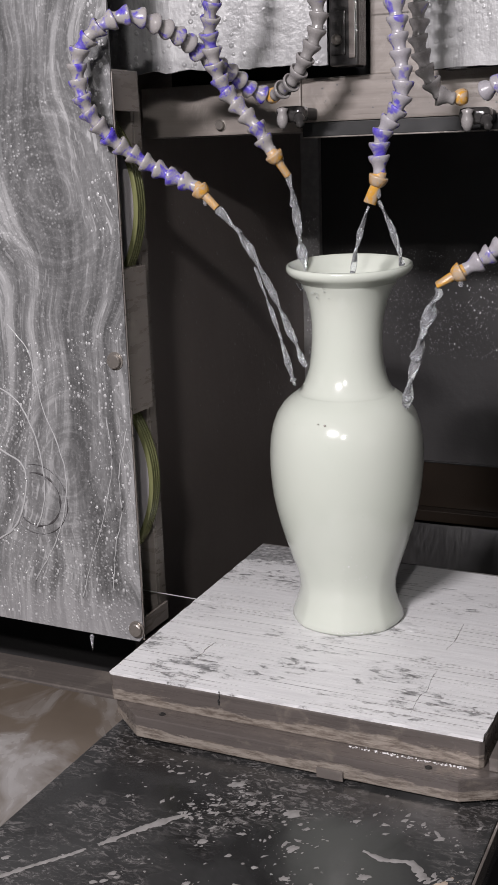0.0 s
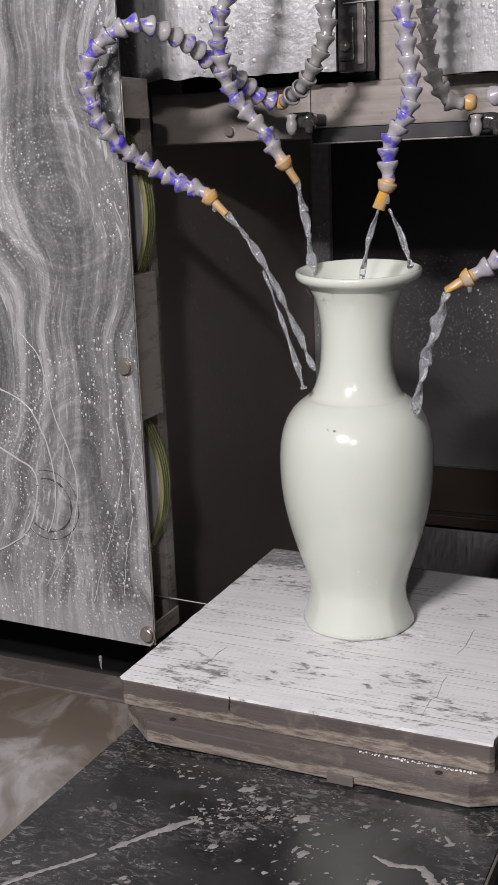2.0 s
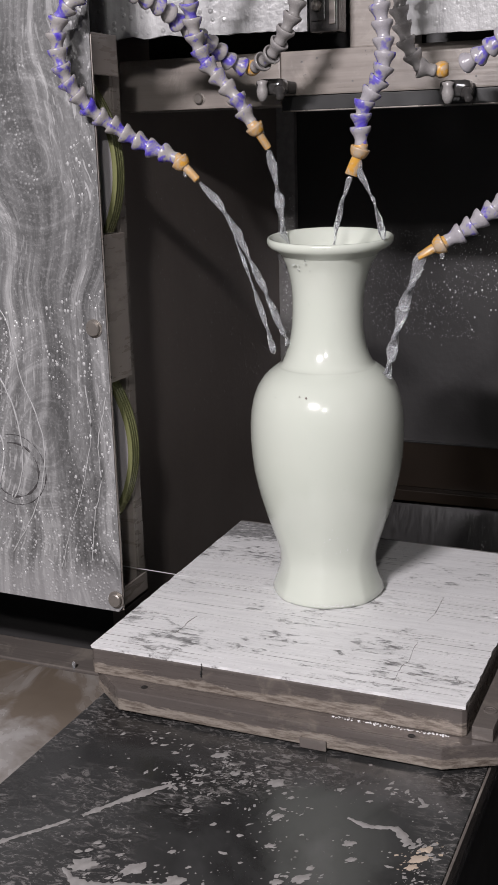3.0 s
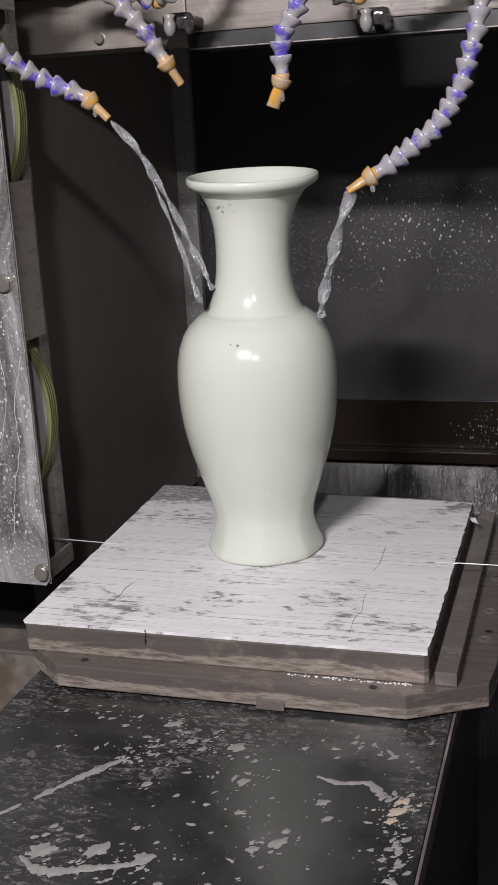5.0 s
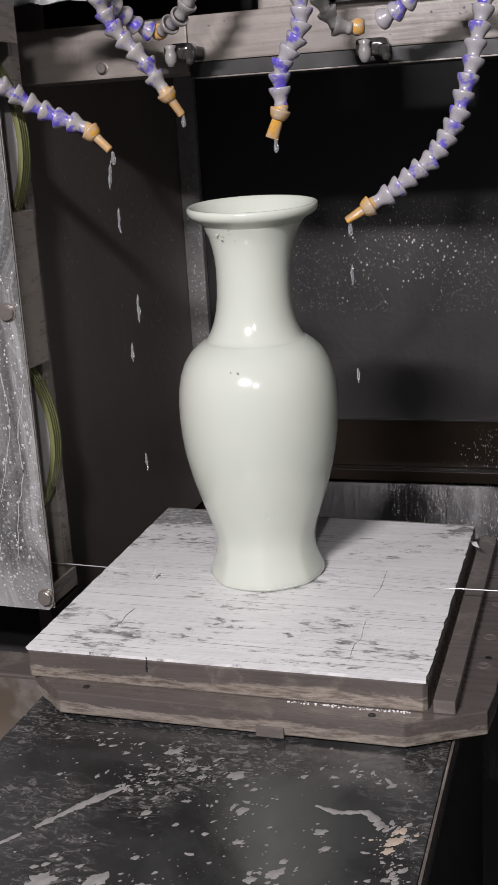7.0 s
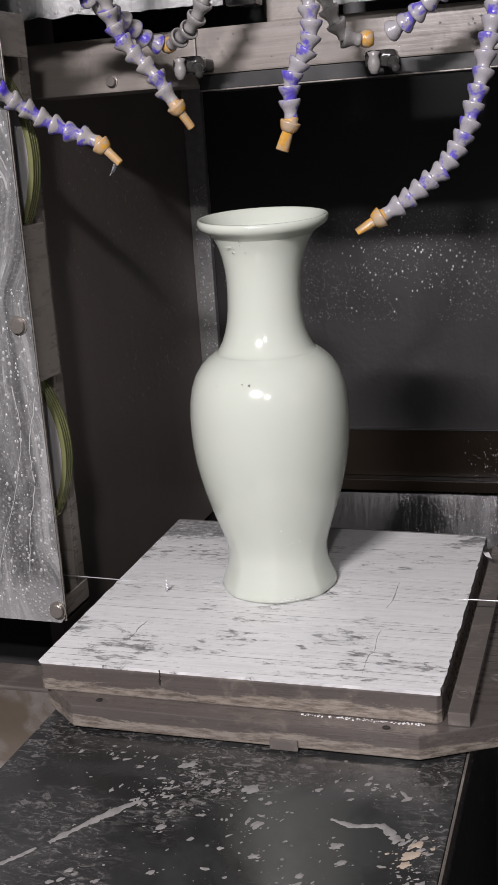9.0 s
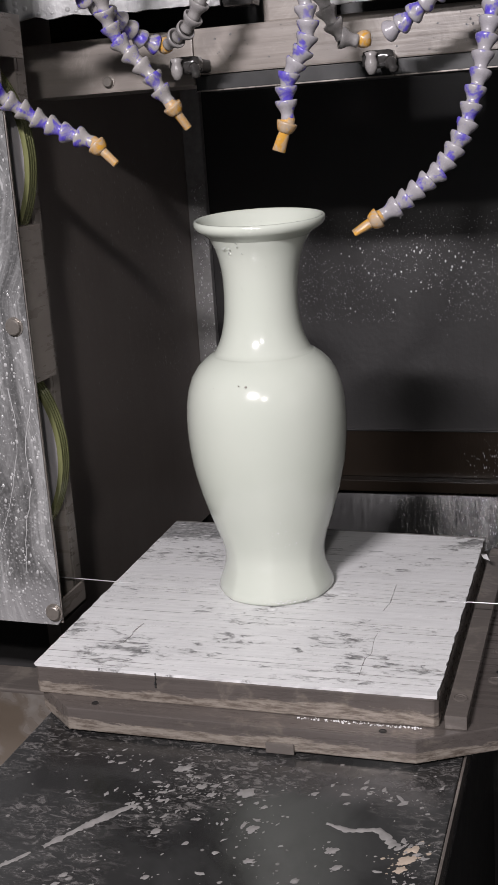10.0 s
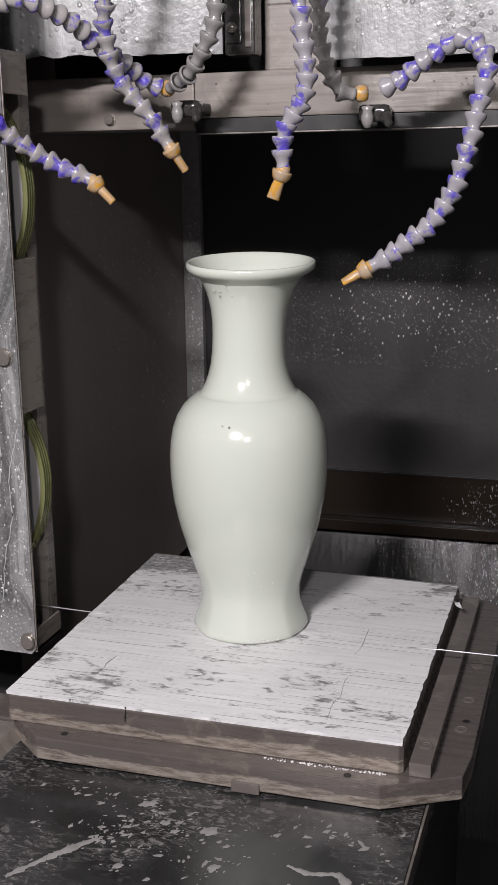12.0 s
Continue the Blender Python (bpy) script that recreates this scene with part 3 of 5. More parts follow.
# ---------------------------------------------------------------- the fixture
def build_base_plate():
    base = hub("base_plate", (0.2, 0.2, -0.0575))
    tagged(base, "grey-brown steel base plate with cut corners on the table", "base plate")
    back = Matrix.Translation((-0.2, -0.2, 0.0575))

    def put(name, bm, mat, label=""):
        ob = part(name, bm, mat, base, label)
        ob.matrix_basis = back
        return ob

    put("plate", slab([(0.045, -0.025), (0.383, -0.025), (0.409, -0.011), (0.452, 0.012), (0.456, 0.05), (0.456, 0.43), (0.43, 0.45), (0.0, 0.45), (0.0, 0.012)], -0.054, -0.031, 0.0012), PLATE_METAL)
    # inset black block draws the dark line of shade under the plate
    put("shadow_gap", box(0.05, 0.38, -0.018, 0.44, -0.0577, -0.054), BLACK)
    put("rail", box(0.405, 0.425, 0.0, 0.425, -0.031, -0.018, 0.001), FIXTURE, "raised clamping rail beside the board")
    put("lug", box(0.245, 0.272, -0.0275, -0.0247, -0.0565, -0.046, 0.0008), FIXTURE)
    for x, y, z, r in ((0.415, 0.035, -0.0179, 0.0055), (0.44, 0.1, -0.0309, 0.0055), (0.44, 0.165, -0.0309, 0.0055), (0.44, 0.25, -0.0309, 0.0055)):
        bm = lathe([(r * 1.25, 0), (r * 1.25, 0.0006), (r, 0.0009), (r * 0.9, 0.0003), (r * 0.5, 0.0003), (r * 0.45, -0.001), (0, -0.001)], 24)
        ob = part("screw_head", bm, FIXTURE, base, "sunk round screw head")
        ob.matrix_basis = back @ Matrix.Translation((x, y, z))
    for x, y, z in ((0.069, -0.0115, -0.031), (0.352, -0.014, -0.031), (0.443, 0.118, -0.031)):
        bm = lathe([(0.0036, 0.0003), (0.0031, 0.0006), (0.0026, 0.0003), (0.0022, 0.0002), (0, 0.0001)], 20)
        ob = part("bolt_hole", bm, BLACK, base, "dark threaded hole")
        ob.matrix_basis = back @ Matrix.Translation((x, y, z))


def build_cutting_board():
    """The sacrificial board: painted slab with a white, wire-scored top."""
    board = hub("cutting_board", (0.2, 0.2, -0.031))
    tagged(board, "square sacrificial cutting board with scored, chipped white top", "board")
    back = Matrix.Translation((-0.2, -0.2, 0.031))
    ob = part("slab", slab([(0.004, 0.0), (0.396, 0.0), (0.4, 0.004), (0.4, 0.412), (0.25, 0.424), (-0.008, 0.43), (-0.01, 0.425), (0.0, 0.004)], -0.031, -0.0035, 0.0012), BOARD_METAL, board)
    ob.matrix_basis = back
    rnd = random.Random(11)
    rows, y, k = [], 0.0006, 0
    while y < 0.42:
        y2 = min(y + rnd.uniform(0.0045, 0.014), 0.4215)
        rows += [(y, 0.0, 0.0, k), (y2, 0.0, 1.0, k), (y2, -1.0, 0.7, k), (y2, -1.0, 0.1, k)]
        y, k = y2, k + 1
    rows.append((0.4245, 0.0, 0.0, k))
    xs = [i / 90 * 0.4 for i in range(91)]
    bm = bmesh.new()
    grid = []
    for j, (y, deep, back_off, k) in enumerate(rows):
        line = []
        for i, x in enumerate(xs):
            open_up = max(0.03, min(1.0, 0.2 + 1.7 * noise.noise((x * 7, k * 3.7, 5))))
            xx, yy = x, (y - 0.001 * open_up * back_off) * (1.013 - 0.043 * x / 0.4)
            z = 0.00025 * noise.noise((x * 12, yy * 30, 1)) + deep * 0.0009 * open_up
            if i == 0:
                xx += 0.0012 * noise.noise((y * 90, 2, 2)) - 0.01 * y / 0.42
            if i == 90:
                xx += 0.0026 * noise.noise((y * 160, 7, 2)) - 0.0008 - (0.0045 * abs(noise.noise((k * 1.7, 5, 3))) + 0.0015 if deep < 0 else 0)
            if j in (0, 1) or j == len(rows) - 1:
                yy += 0.0012 * noise.noise((x * 120, 4, j * 0.1)) - (0.0008 if j == 0 else 0) * noise.noise((x * 30, 9, 0))
            line.append(bm.verts.new((xx, yy, z)))
        grid.append(line)
    for j, (a, b) in enumerate(zip(grid, grid[1:])):
        for i in range(90):
            f = bm.faces.new((a[i], a[i + 1], b[i + 1], b[i]))
            if j % 4:
                f.material_index = 1
    rim = [e for e in bm.edges if e.is_boundary]
    down = [v for v in bmesh.ops.extrude_edge_only(bm, edges=rim)["geom"] if isinstance(v, bmesh.types.BMVert)]
    for v in down:
        v.co.z = -0.0033
        v.co.x = min(max(v.co.x, 0.0012 - 0.01 * v.co.y / 0.42), 0.3988)
        v.co.y = max(v.co.y, 0.0012)
    ob = part("top_layer", bm, COATING, board, "white scored top layer with dark chips")
    ob.data.materials.append(KERF)
    ob.matrix_basis = back
    # cracks and a torn flake
    for pts, wide in (
        ([(0.1297, -0.0002, 0.0), (0.1303, -0.0002, -0.006), (0.1292, -0.0002, -0.011), (0.1298, -0.0002, -0.016)], 0.0011),
        ([(0.323, 0.026, 0.0001), (0.3215, 0.062, 0.0001), (0.325, 0.075, 0.0001), (0.322, 0.105, 0.0001), (0.3225, 0.122, 0.0001)], 0.00045),
        ([(0.318, 0.178, 0.0001), (0.321, 0.205, 0.0001), (0.319, 0.25, 0.0001)], 0.0005),
        ([(0.071, 0.058, 0.0001), (0.073, 0.078, 0.0001), (0.0715, 0.087, 0.0001), (0.074, 0.108, 0.0001)], 0.0006),
    ):
        line = smooth_line(pts, 0.0015)
        line = [p + Vector((0.0009 * noise.noise((i * 0.8, wide * 9000, 2)), 0, 0)) for i, p in enumerate(line)]
        width = [wide * (0.25 + 1.3 * abs(noise.noise((i * 0.35, 3, wide * 5000)))) for i in range(len(line))]
        ob = part("crack", tube(line, width, 6), BLACK if wide > 0.001 else KERF, board, "crooked dark crack in the white layer")
        ob.matrix_basis = back
    bm = bmesh.new()
    pts = [(0.399, 0.352, 0.001), (0.408, 0.346, 0.004), (0.412, 0.341, -0.002), (0.404, 0.35, -0.003), (0.399, 0.36, -0.001)]
    bm.faces.new([bm.verts.new(p) for p in pts])
    bmesh.ops.solidify(bm, geom=bm.faces[:], thickness=0.0006)
    ob = part("flake", bm, COATING, board, "torn pale flake")
    ob.matrix_basis = back


def build_foam():
    """Milky foam where the wire meets the vase's foot."""
    for x, y, r, k in ((0.117, 0.214, 0.012, 1), (0.257, 0.222, 0.015, 2), (0.268, 0.213, 0.009, 3), (0.2, 0.163, 0.007, 4)):
        ob = splat(x, y, r, k + 40, FOAM)
        ob.rotation_euler.z = 0.1
        ob.location.z = 0.0004
        ob.name = "foam_puddle"
        tagged(ob, "small puddle of milky coolant foam on the white board", "foam", "foam puddles")


# ---------------------------------------------------------------- the vase
AXIS = (0.186, 0.232)


def build_vase():
    outer = [(0.0, 0.003), (0.052, 0.002), (0.058, 0.0), (0.0632, 0.0), (0.0648, 0.003), (0.0632, 0.010), (0.0592, 0.02), (0.0562, 0.03),
             (0.0552, 0.04), (0.0562, 0.05), (0.06, 0.064), (0.0655, 0.08), (0.0712, 0.098), (0.0764, 0.116), (0.0807, 0.134), (0.0838, 0.15),
             (0.0858, 0.168), (0.0868, 0.186), (0.0867, 0.202), (0.0854, 0.218), (0.0825, 0.232), (0.0775, 0.245), (0.0705, 0.2555), (0.063, 0.2625),
             (0.0566, 0.267), (0.0546, 0.2682), (0.0526, 0.2686), (0.0503, 0.273), (0.0465, 0.28), (0.0435, 0.289), (0.041, 0.3), (0.0395, 0.314), (0.0391, 0.33),
             (0.0396, 0.345), (0.0412, 0.358), (0.044, 0.37), (0.0478, 0.381), (0.0533, 0.3905), (0.0598, 0.3958), (0.0648, 0.3984), (0.0676, 0.4012),
             (0.0689, 0.4045), (0.0687, 0.4072), (0.0678, 0.4088), (0.0664, 0.4091), (0.0648, 0.4078)]
    inner = [(0.061, 0.4035), (0.0545, 0.3955), (0.0465, 0.3835), (0.041, 0.372), (0.0382, 0.358), (0.0358, 0.335), (0.0358, 0.31), (0.039, 0.29),
             (0.046, 0.276), (0.06, 0.258), (0.078, 0.235), (0.082, 0.19), (0.076, 0.13), (0.06, 0.08), (0.05, 0.04), (0.05, 0.012), (0.0, 0.01)]

    def facets(a, z):
        """The foot is cut to eight soft sides, which fade out into the round belly."""
        k = 0.3 * max(0.0, 1 - z / 0.11) ** 0.7
        half = math.pi / 8
        side = math.cos(half) / math.cos(((a + 1.345) % (2 * half)) - half) - 0.975
        return k * side + 0.0012 * math.sin(2 * a + z * 20)

    def sag(a, r, z):
        """The hand-thrown mouth is not quite level: it dips a little to the front."""
        return -r * math.cos(a + 1.265) * 0.07 * (z / 0.41) ** 2

    def lean(bm):
        """The flared mouth was thrown a little off the axis of the belly."""
        for v in bm.verts:
            k = max(0.0, v.co.z / 0.405) ** 4
            v.co.x += 0.0052 * k
            v.co.y += 0.002 * k
        return bm

    vase = hub("vase", (*AXIS, 0.0006))
    tagged(vase, "tall pale celadon baluster vase with a flared rim, wet and glossy", "vase")
    cut = 37
    part("body", lean(lathe(outer[: cut + 1], 128, facets, sag=sag)), GLAZE, vase, smooth=True)
    part("rim", lean(lathe([*outer[cut:], inner[0], inner[1]], 128, facets, sag=sag)), GLAZE, vase, smooth=True)
    part("inner_wall", lean(lathe(inner[1:], 128, facets, sag=sag)), GLAZE, vase, smooth=True)
    for a, z, r in ((-1.523, 0.246, 0.0013), (-1.87, 0.241, 0.0009), (-2.02, 0.243, 0.0006), (-1.62, 0.247, 0.0006)):
        way = Vector((math.cos(a), math.sin(a), 0.75)).normalized()
        bm = lathe([(0, 0.0004), (r * 0.7, 0.0003), (r, -0.0004)], 8)
        pit = part("glaze_pit", bm, BROWN, vase, "tiny dark pit in the glaze", smooth=True)
        pit.matrix_basis = along((0.0772 * math.cos(a), 0.0772 * math.sin(a), z - 0.0006), way)


# ---------------------------------------------------------------- the wheel carriage
CARRIED = []


def wheel(z, parent, shift):
    w = part("wheel", lathe([(0, -0.0094), (0.142, -0.0094), (0.1432, -0.0085), (0.1432, 0.0085), (0.142, 0.0094), (0, 0.0094)], 128), WHEEL_GREY, parent, "grey wire wheel")
    w.matrix_basis = shift @ Matrix.Translation((-0.195, 0.206, z)) @ pose(0, 0, 0, 90, 0, 0)
    prof = [(0.1425, -0.0098), (0.1455, -0.0098)]
    for k in range(4):
        c = -0.0075 + k * 0.005
        prof += [(0.1468, c - 0.0019), (0.1478, c - 0.0013), (0.1478, c + 0.0013), (0.1468, c + 0.0019), (0.144, c + 0.0024)]
    prof += [(0.1455, 0.0098), (0.1425, 0.0098)]
    part("grooved_tyre", lathe(prof, 160), OLIVE, w, "olive rubber tyre with three grooves", smooth=False)


def build_carriage():
    car = hub("wheel_carriage", (-0.3, 0.2, -0.04))
    CARRIED.append(car)
    tagged(car, "upright wire-wheel carriage behind a wet grey cover sheet", "wheel carriage")
    shift = Matrix.Translation((0.3, -0.2, 0.04))

    def put(name, bm, mat, label="", smooth=False):
        ob = part(name, bm, mat, car, label, smooth)
        ob.matrix_basis = shift @ ob.matrix_basis
        return ob

    cover = slab([(-0.95, -0.03), (-0.058, -0.043), (-0.0525, -0.036), (-0.0525, 1.25), (-0.95, 1.25)], 0.162, 0.1655, 0.0005)
    for v in cover.verts:
        v.co = (v.co.x, v.co.z, v.co.y)
    put("cover_sheet", cover, PANEL, "wet cover sheet streaked with pale slurry")
    put("back_plate", box(-0.95, -0.068, 0.228, 0.234, -0.035, 0.622, 0.001), BROWN)
    put("back_lip", box(-0.072, -0.0675, 0.234, 0.25, -0.035, 0.6, 0.001), BROWN)
    put("middle_block", box(-0.16, -0.053, 0.167, 0.2175, 0.239, 0.407, 0.001), BROWN, "grey-brown cover block between the wheels")
    put("top_plate", box(-0.0565, -0.053, 0.167, 0.2225, 0.578, 0.6215, 0.0008), BROWN, "folded end plate above the wheel opening")
    put("top_lid", box(-0.16, -0.0568, 0.167, 0.2225, 0.6185, 0.6215, 0.0006), BROWN)
    put("edge_fold", box(-0.0524, -0.0508, 0.163, 0.1655, -0.036, 0.618, 0.0005), BOLT, "thin worn fold along the sheet's edge")
    put("floor_lip", box(-0.95, -0.053, 0.166, 0.228, -0.042, -0.036, 0.0008), BROWN)
    put("end_lip", box(-0.056, -0.053, 0.167, 0.228, -0.0415, -0.014, 0.0006), BROWN)
    for z in (0.153, 0.478):
        wheel(z, car, shift)
    for x, z, r in ((-0.068, 0.303, 0.0085), (-0.0605, -0.027, 0.0085)):
        ob = hex_bolt((x, 0.162, z), (0, -1, 0), r, car)
        ob.matrix_basis = shift @ ob.matrix_basis
    for r, wide in ((0.034, 0.0016), (0.0445, 0.0011)):
        bm = bmesh.new()
        rings = []
        for i in range(70):
            a = -2.3 + 4.1 * i / 69
            w = wide * max(0.12, 0.4 + 1.3 * noise.noise((i * 0.21, r * 900, 2)))
            rings.append([bm.verts.new(((r + k) * math.cos(a), (r + k) * math.sin(a), h)) for k, h in ((-w, 0), (0, 0.0005), (w, 0))])
        for p, q in zip(rings, rings[1:]):
            for k in (0, 1):
                bm.faces.new((p[k], p[k + 1], q[k + 1], q[k]))
        ob = part("grime_ring", bm, RESIDUE_DARK, car, "broken dark ring of grime round the hub")
        ob.matrix_basis = shift @ along((-0.192, 0.1618, 0.125), (0, -1, 0))


def build_wire():
    bm = tube([(-0.181, 0.213, 0.0052), (-0.002, 0.213, 0.0003), (0.02, 0.213, -0.0004), (0.398, 0.213, -0.0004), (0.404, 0.213, 0.0002), (1.2, 0.213, 0.0002)], 0.0007, 8)
    tagged(part("cutting_wire", bm, WIRE, None, smooth=True), "taut steel cutting wire drawn across the board", "wire")


# ---------------------------------------------------------------- the gantry above
def build_gantry():
    beam = hub("cross_beam", (0.3, 0.42, 0.556))
    tagged(beam, "grey-brown steel cross beam with worn, wet paint", "beam")
    shift = Matrix.Translation((-0.3, -0.42, -0.556))

    def put(name, bm, mat, label=""):
        ob = part(name, bm, mat, beam, label)
        ob.matrix_basis = shift
        return ob

    put("front_face", box(-0.142, 0.078, 0.385, 0.46, 0.552, 0.614, 0.002), BEAM_PAINT)
    put("front_face", box(0.0785, 1.1, 0.386, 0.46, 0.563, 0.614, 0.002), BEAM_PAINT)
    put("lower_lip", box(0.0785, 1.1, 0.388, 0.47, 0.546, 0.5625, 0.0008), BLACK, "black lip under the beam")
    put("edge_line", box(0.0785, 1.1, 0.3865, 0.3885, 0.5445, 0.5462, 0.0004), BOLT, "thin bright edge under the lip")
    put("upright", box(0.163, 0.235, 0.392, 0.45, 0.614, 1.25, 0.002), BEAM_PAINT, "upright post on the beam")
    # black bar added behind the gap above the beam, in place of its shade
    put("gap_shade_bar", box(-0.142, 1.1, 0.47, 0.5, 0.6, 0.66, 0.001), BLACK)
    ob = hex_bolt((-0.03, 0.385, 0.5645), (0, -1, 0), 0.006, beam)
    ob.matrix_basis = shift @ ob.matrix_basis
    for x0, x1, z0 in ((-0.4, 0.128, 0.6255), (0.242, 1.1, 0.613)):
        bm = bmesh.new()
        n = 70
        front, rear = [], []
        for off, side in ((0.0, front), (0.005, rear)):
            for i in range(n + 1):
                x = x0 + (x1 - x0) * i / n
                # the sheet beside the wheel cover is folded back from the cover's edge
                y = 0.3 + 0.045 * min(1.0, max(0.0, (x + 0.07) / 0.2)) + off
                z = z0 + 0.0035 * noise.noise((x * 45, 3, 0)) - 0.003 * max(0, noise.noise((x * 110, 8, 0)))
                side.append((bm.verts.new((x, y, z)), bm.verts.new((x, y, 1.25))))
        for i in range(n):
            bm.faces.new((front[i][0], front[i + 1][0], front[i + 1][1], front[i][1]))
            bm.faces.new((rear[i + 1][0], rear[i][0], rear[i][1], rear[i + 1][1]))
            bm.faces.new((front[i][0], rear[i][0], rear[i + 1][0], front[i + 1][0]))
        bm.faces.new((front[0][0], front[0][1], rear[0][1], rear[0][0]))
        bm.faces.new((front[n][1], front[n][0], rear[n][0], rear[n][1]))
        CARRIED.append(part("splash_sheet", bm, SHEET))
        tagged(CARRIED[-1], "pale wet steel splash sheet hung above the beam", "splash sheet", "splash sheets")
    block = hub("switch_block", (0.144, 0.357, 0.63))
    CARRIED.append(block)
    tagged(block, "dark wet steel block beside the upright post", "bracket")
    part("body", box(-0.014, 0.021, -0.013, 0.02, -0.008, 0.3, 0.004), WET_BLACK, block)
    part("recess_frame", box(-0.011, 0.007, -0.0165, -0.0128, 0.004, 0.052, 0.0015), WET_BLACK, block, "raised wet frame round a knob")
    part("hinge_leaf", box(0.011, 0.0185, -0.0155, -0.0128, 0.0, 0.3, 0.0008), FIXTURE, block, "worn steel hinge leaf")
    ob = part("knob", lathe([(0, 0), (0.0055, 0), (0.0062, 0.005), (0.0045, 0.009), (0, 0.0095)], 20), BOLT, block, smooth=True)
    ob.matrix_basis = along((-0.002, -0.0164, 0.02), (0, -1, 0))
    part("wire", tube([(-0.004, -0.018, 0.066), (0.035, -0.018, 0.0662), (0.066, -0.018, 0.0664)], 0.0006, 8), WIRE, block, "thin bright wire beside the hinge", True)


def bracket(x, y, z):
    """Dark manifold on the beam that carries a hose joint."""
    b = hub("hose_bracket", (x, y, z))
    tagged(b, "dark wet manifold block on the beam under a hose joint", "bracket", "hose brackets")
    part("arm", box(-0.006, 0.014, 0.016, 0.386 - y, -0.012, 0.002, 0.003), BLACK, b)
    part("body", box(-0.012, 0.022, 0.006, 0.03, -0.015, 0.003, 0.006), WET_BLACK, b, "wet black valve body", True)
    part("valve", lathe([(0, -0.022), (0.0035, -0.0215), (0.0062, -0.016), (0.0068, -0.01), (0.005, -0.004), (0.007, 0.0), (0, 0.002)], 20), HOSE_GREY, b, smooth=True)
    ob = part("plug", lathe([(0, 0), (0.005, 0), (0.0066, 0.005), (0.0066, 0.009), (0.004, 0.011), (0.0046, 0.018), (0, 0.02)], 16), WET_BLACK, b, smooth=True)
    ob.matrix_basis = along((0.018, 0.004, -0.008), (0.35, -0.6, -0.55))


def broad(place, way, across):
    """A pose along way whose x axis lies as level across the view as it can."""
    z = Vector(way).normalized()
    x = Vector(across)
    x = (x - z * x.dot(z)).normalized()
    return Matrix.Translation(place) @ Matrix((x, z.cross(x), z)).transposed().to_4x4()


def segment_mesh(material):
    """One joint of the hose: a socket that flares from a narrow waist to a rolled lip, over a ball."""
    prof = [(0.0, -0.002), (0.0066, -0.0018), (0.0068, 0.0006), (0.0062, 0.003), (0.0063, 0.0048), (0.0076, 0.0082), (0.0092, 0.0108), (0.0104, 0.0128),
            (0.0109, 0.0146), (0.011, 0.016), (0.0106, 0.017), (0.0098, 0.0172), (0.0086, 0.0156), (0.0078, 0.0138), (0.0, 0.0132)]
    return mesh_of("segment", lathe(prof, 20), material, True)


PITCH = 0.0158


def hose(points, material, name="coolant_hose", label="", nozzle="round", size=1.0, across=(1.0, 0.35, 0.15), tight=0):
    """A ball-and-socket hose from its nozzle's tip along the points."""
    line = smooth_line(points, 0.001)
    root = hub(name, line[0])
    tagged(root, label, "coolant hose", "coolant hoses")
    home = Matrix.Translation(-line[0])
    start = 0
    if nozzle:
        tip, foot = line[0], line[min(30, len(line) - 1)]
        way = foot - tip
        if nozzle == "flat":
            bm = bmesh.new()
            rings = []
            for z, w, d in ((0, 0.0064, 0.0024), (0.0008, 0.0067, 0.0029), (0.013, 0.006, 0.0046), (0.0205, 0.0052, 0.0052)):
                rings.append([bm.verts.new((w * math.cos(a) if abs(math.cos(a)) < 0.95 else math.copysign(w, math.cos(a)), d * math.sin(a), z)) for a in [i * math.pi / 8 for i in range(16)]])
            for a, b in zip(rings, rings[1:]):
                for i in range(16):
                    bm.faces.new((a[i], a[(i + 1) % 16], b[(i + 1) % 16], b[i]))
            bm.faces.new(rings[0][::-1])
        else:
            bm = lathe([(0.0026, 0.002), (0.0028, 0.0), (0.0041, 0.0), (0.0043, 0.0008), (0.0046, 0.016), (0.005, 0.02)], 20)
        ob = part("spout", bm, NOZZLE, root, "orange plastic nozzle spout", smooth=True)
        ob.matrix_basis = home @ (broad(tip, way, across) if nozzle == "flat" else along(tip, way))
        ob = part("collar", lathe([(0, 0.0185), (0.0052, 0.0185), (0.0072, 0.0198), (0.009, 0.023), (0.0101, 0.027), (0.0104, 0.0286), (0.0098, 0.0292), (0.008, 0.0284), (0.0068, 0.0305), (0.0064, 0.0345), (0, 0.036)], 24), NOZZLE, root, "orange nozzle collar", smooth=True)
        ob.matrix_basis = home @ along(tip, way)
        start = 33
    data = segment_mesh(material)
    step = round(PITCH * size * 1000)
    i = start
    rnd = random.Random(len(line))
    full, count = step, 0
    while i + full < len(line):
        step = full - 3 if count < tight else full
        count += 1
        a, b = line[i], line[i + full]
        ob = new("segment", data)
        ob.parent = root
        m = home @ along(a, b - a) @ pose(0, 0, 0, rnd.uniform(-4, 4), rnd.uniform(-4, 4), rnd.uniform(0, 360))
        ob.matrix_basis = m @ Matrix.Diagonal((size, size, size, 1))
        i += step
    return root


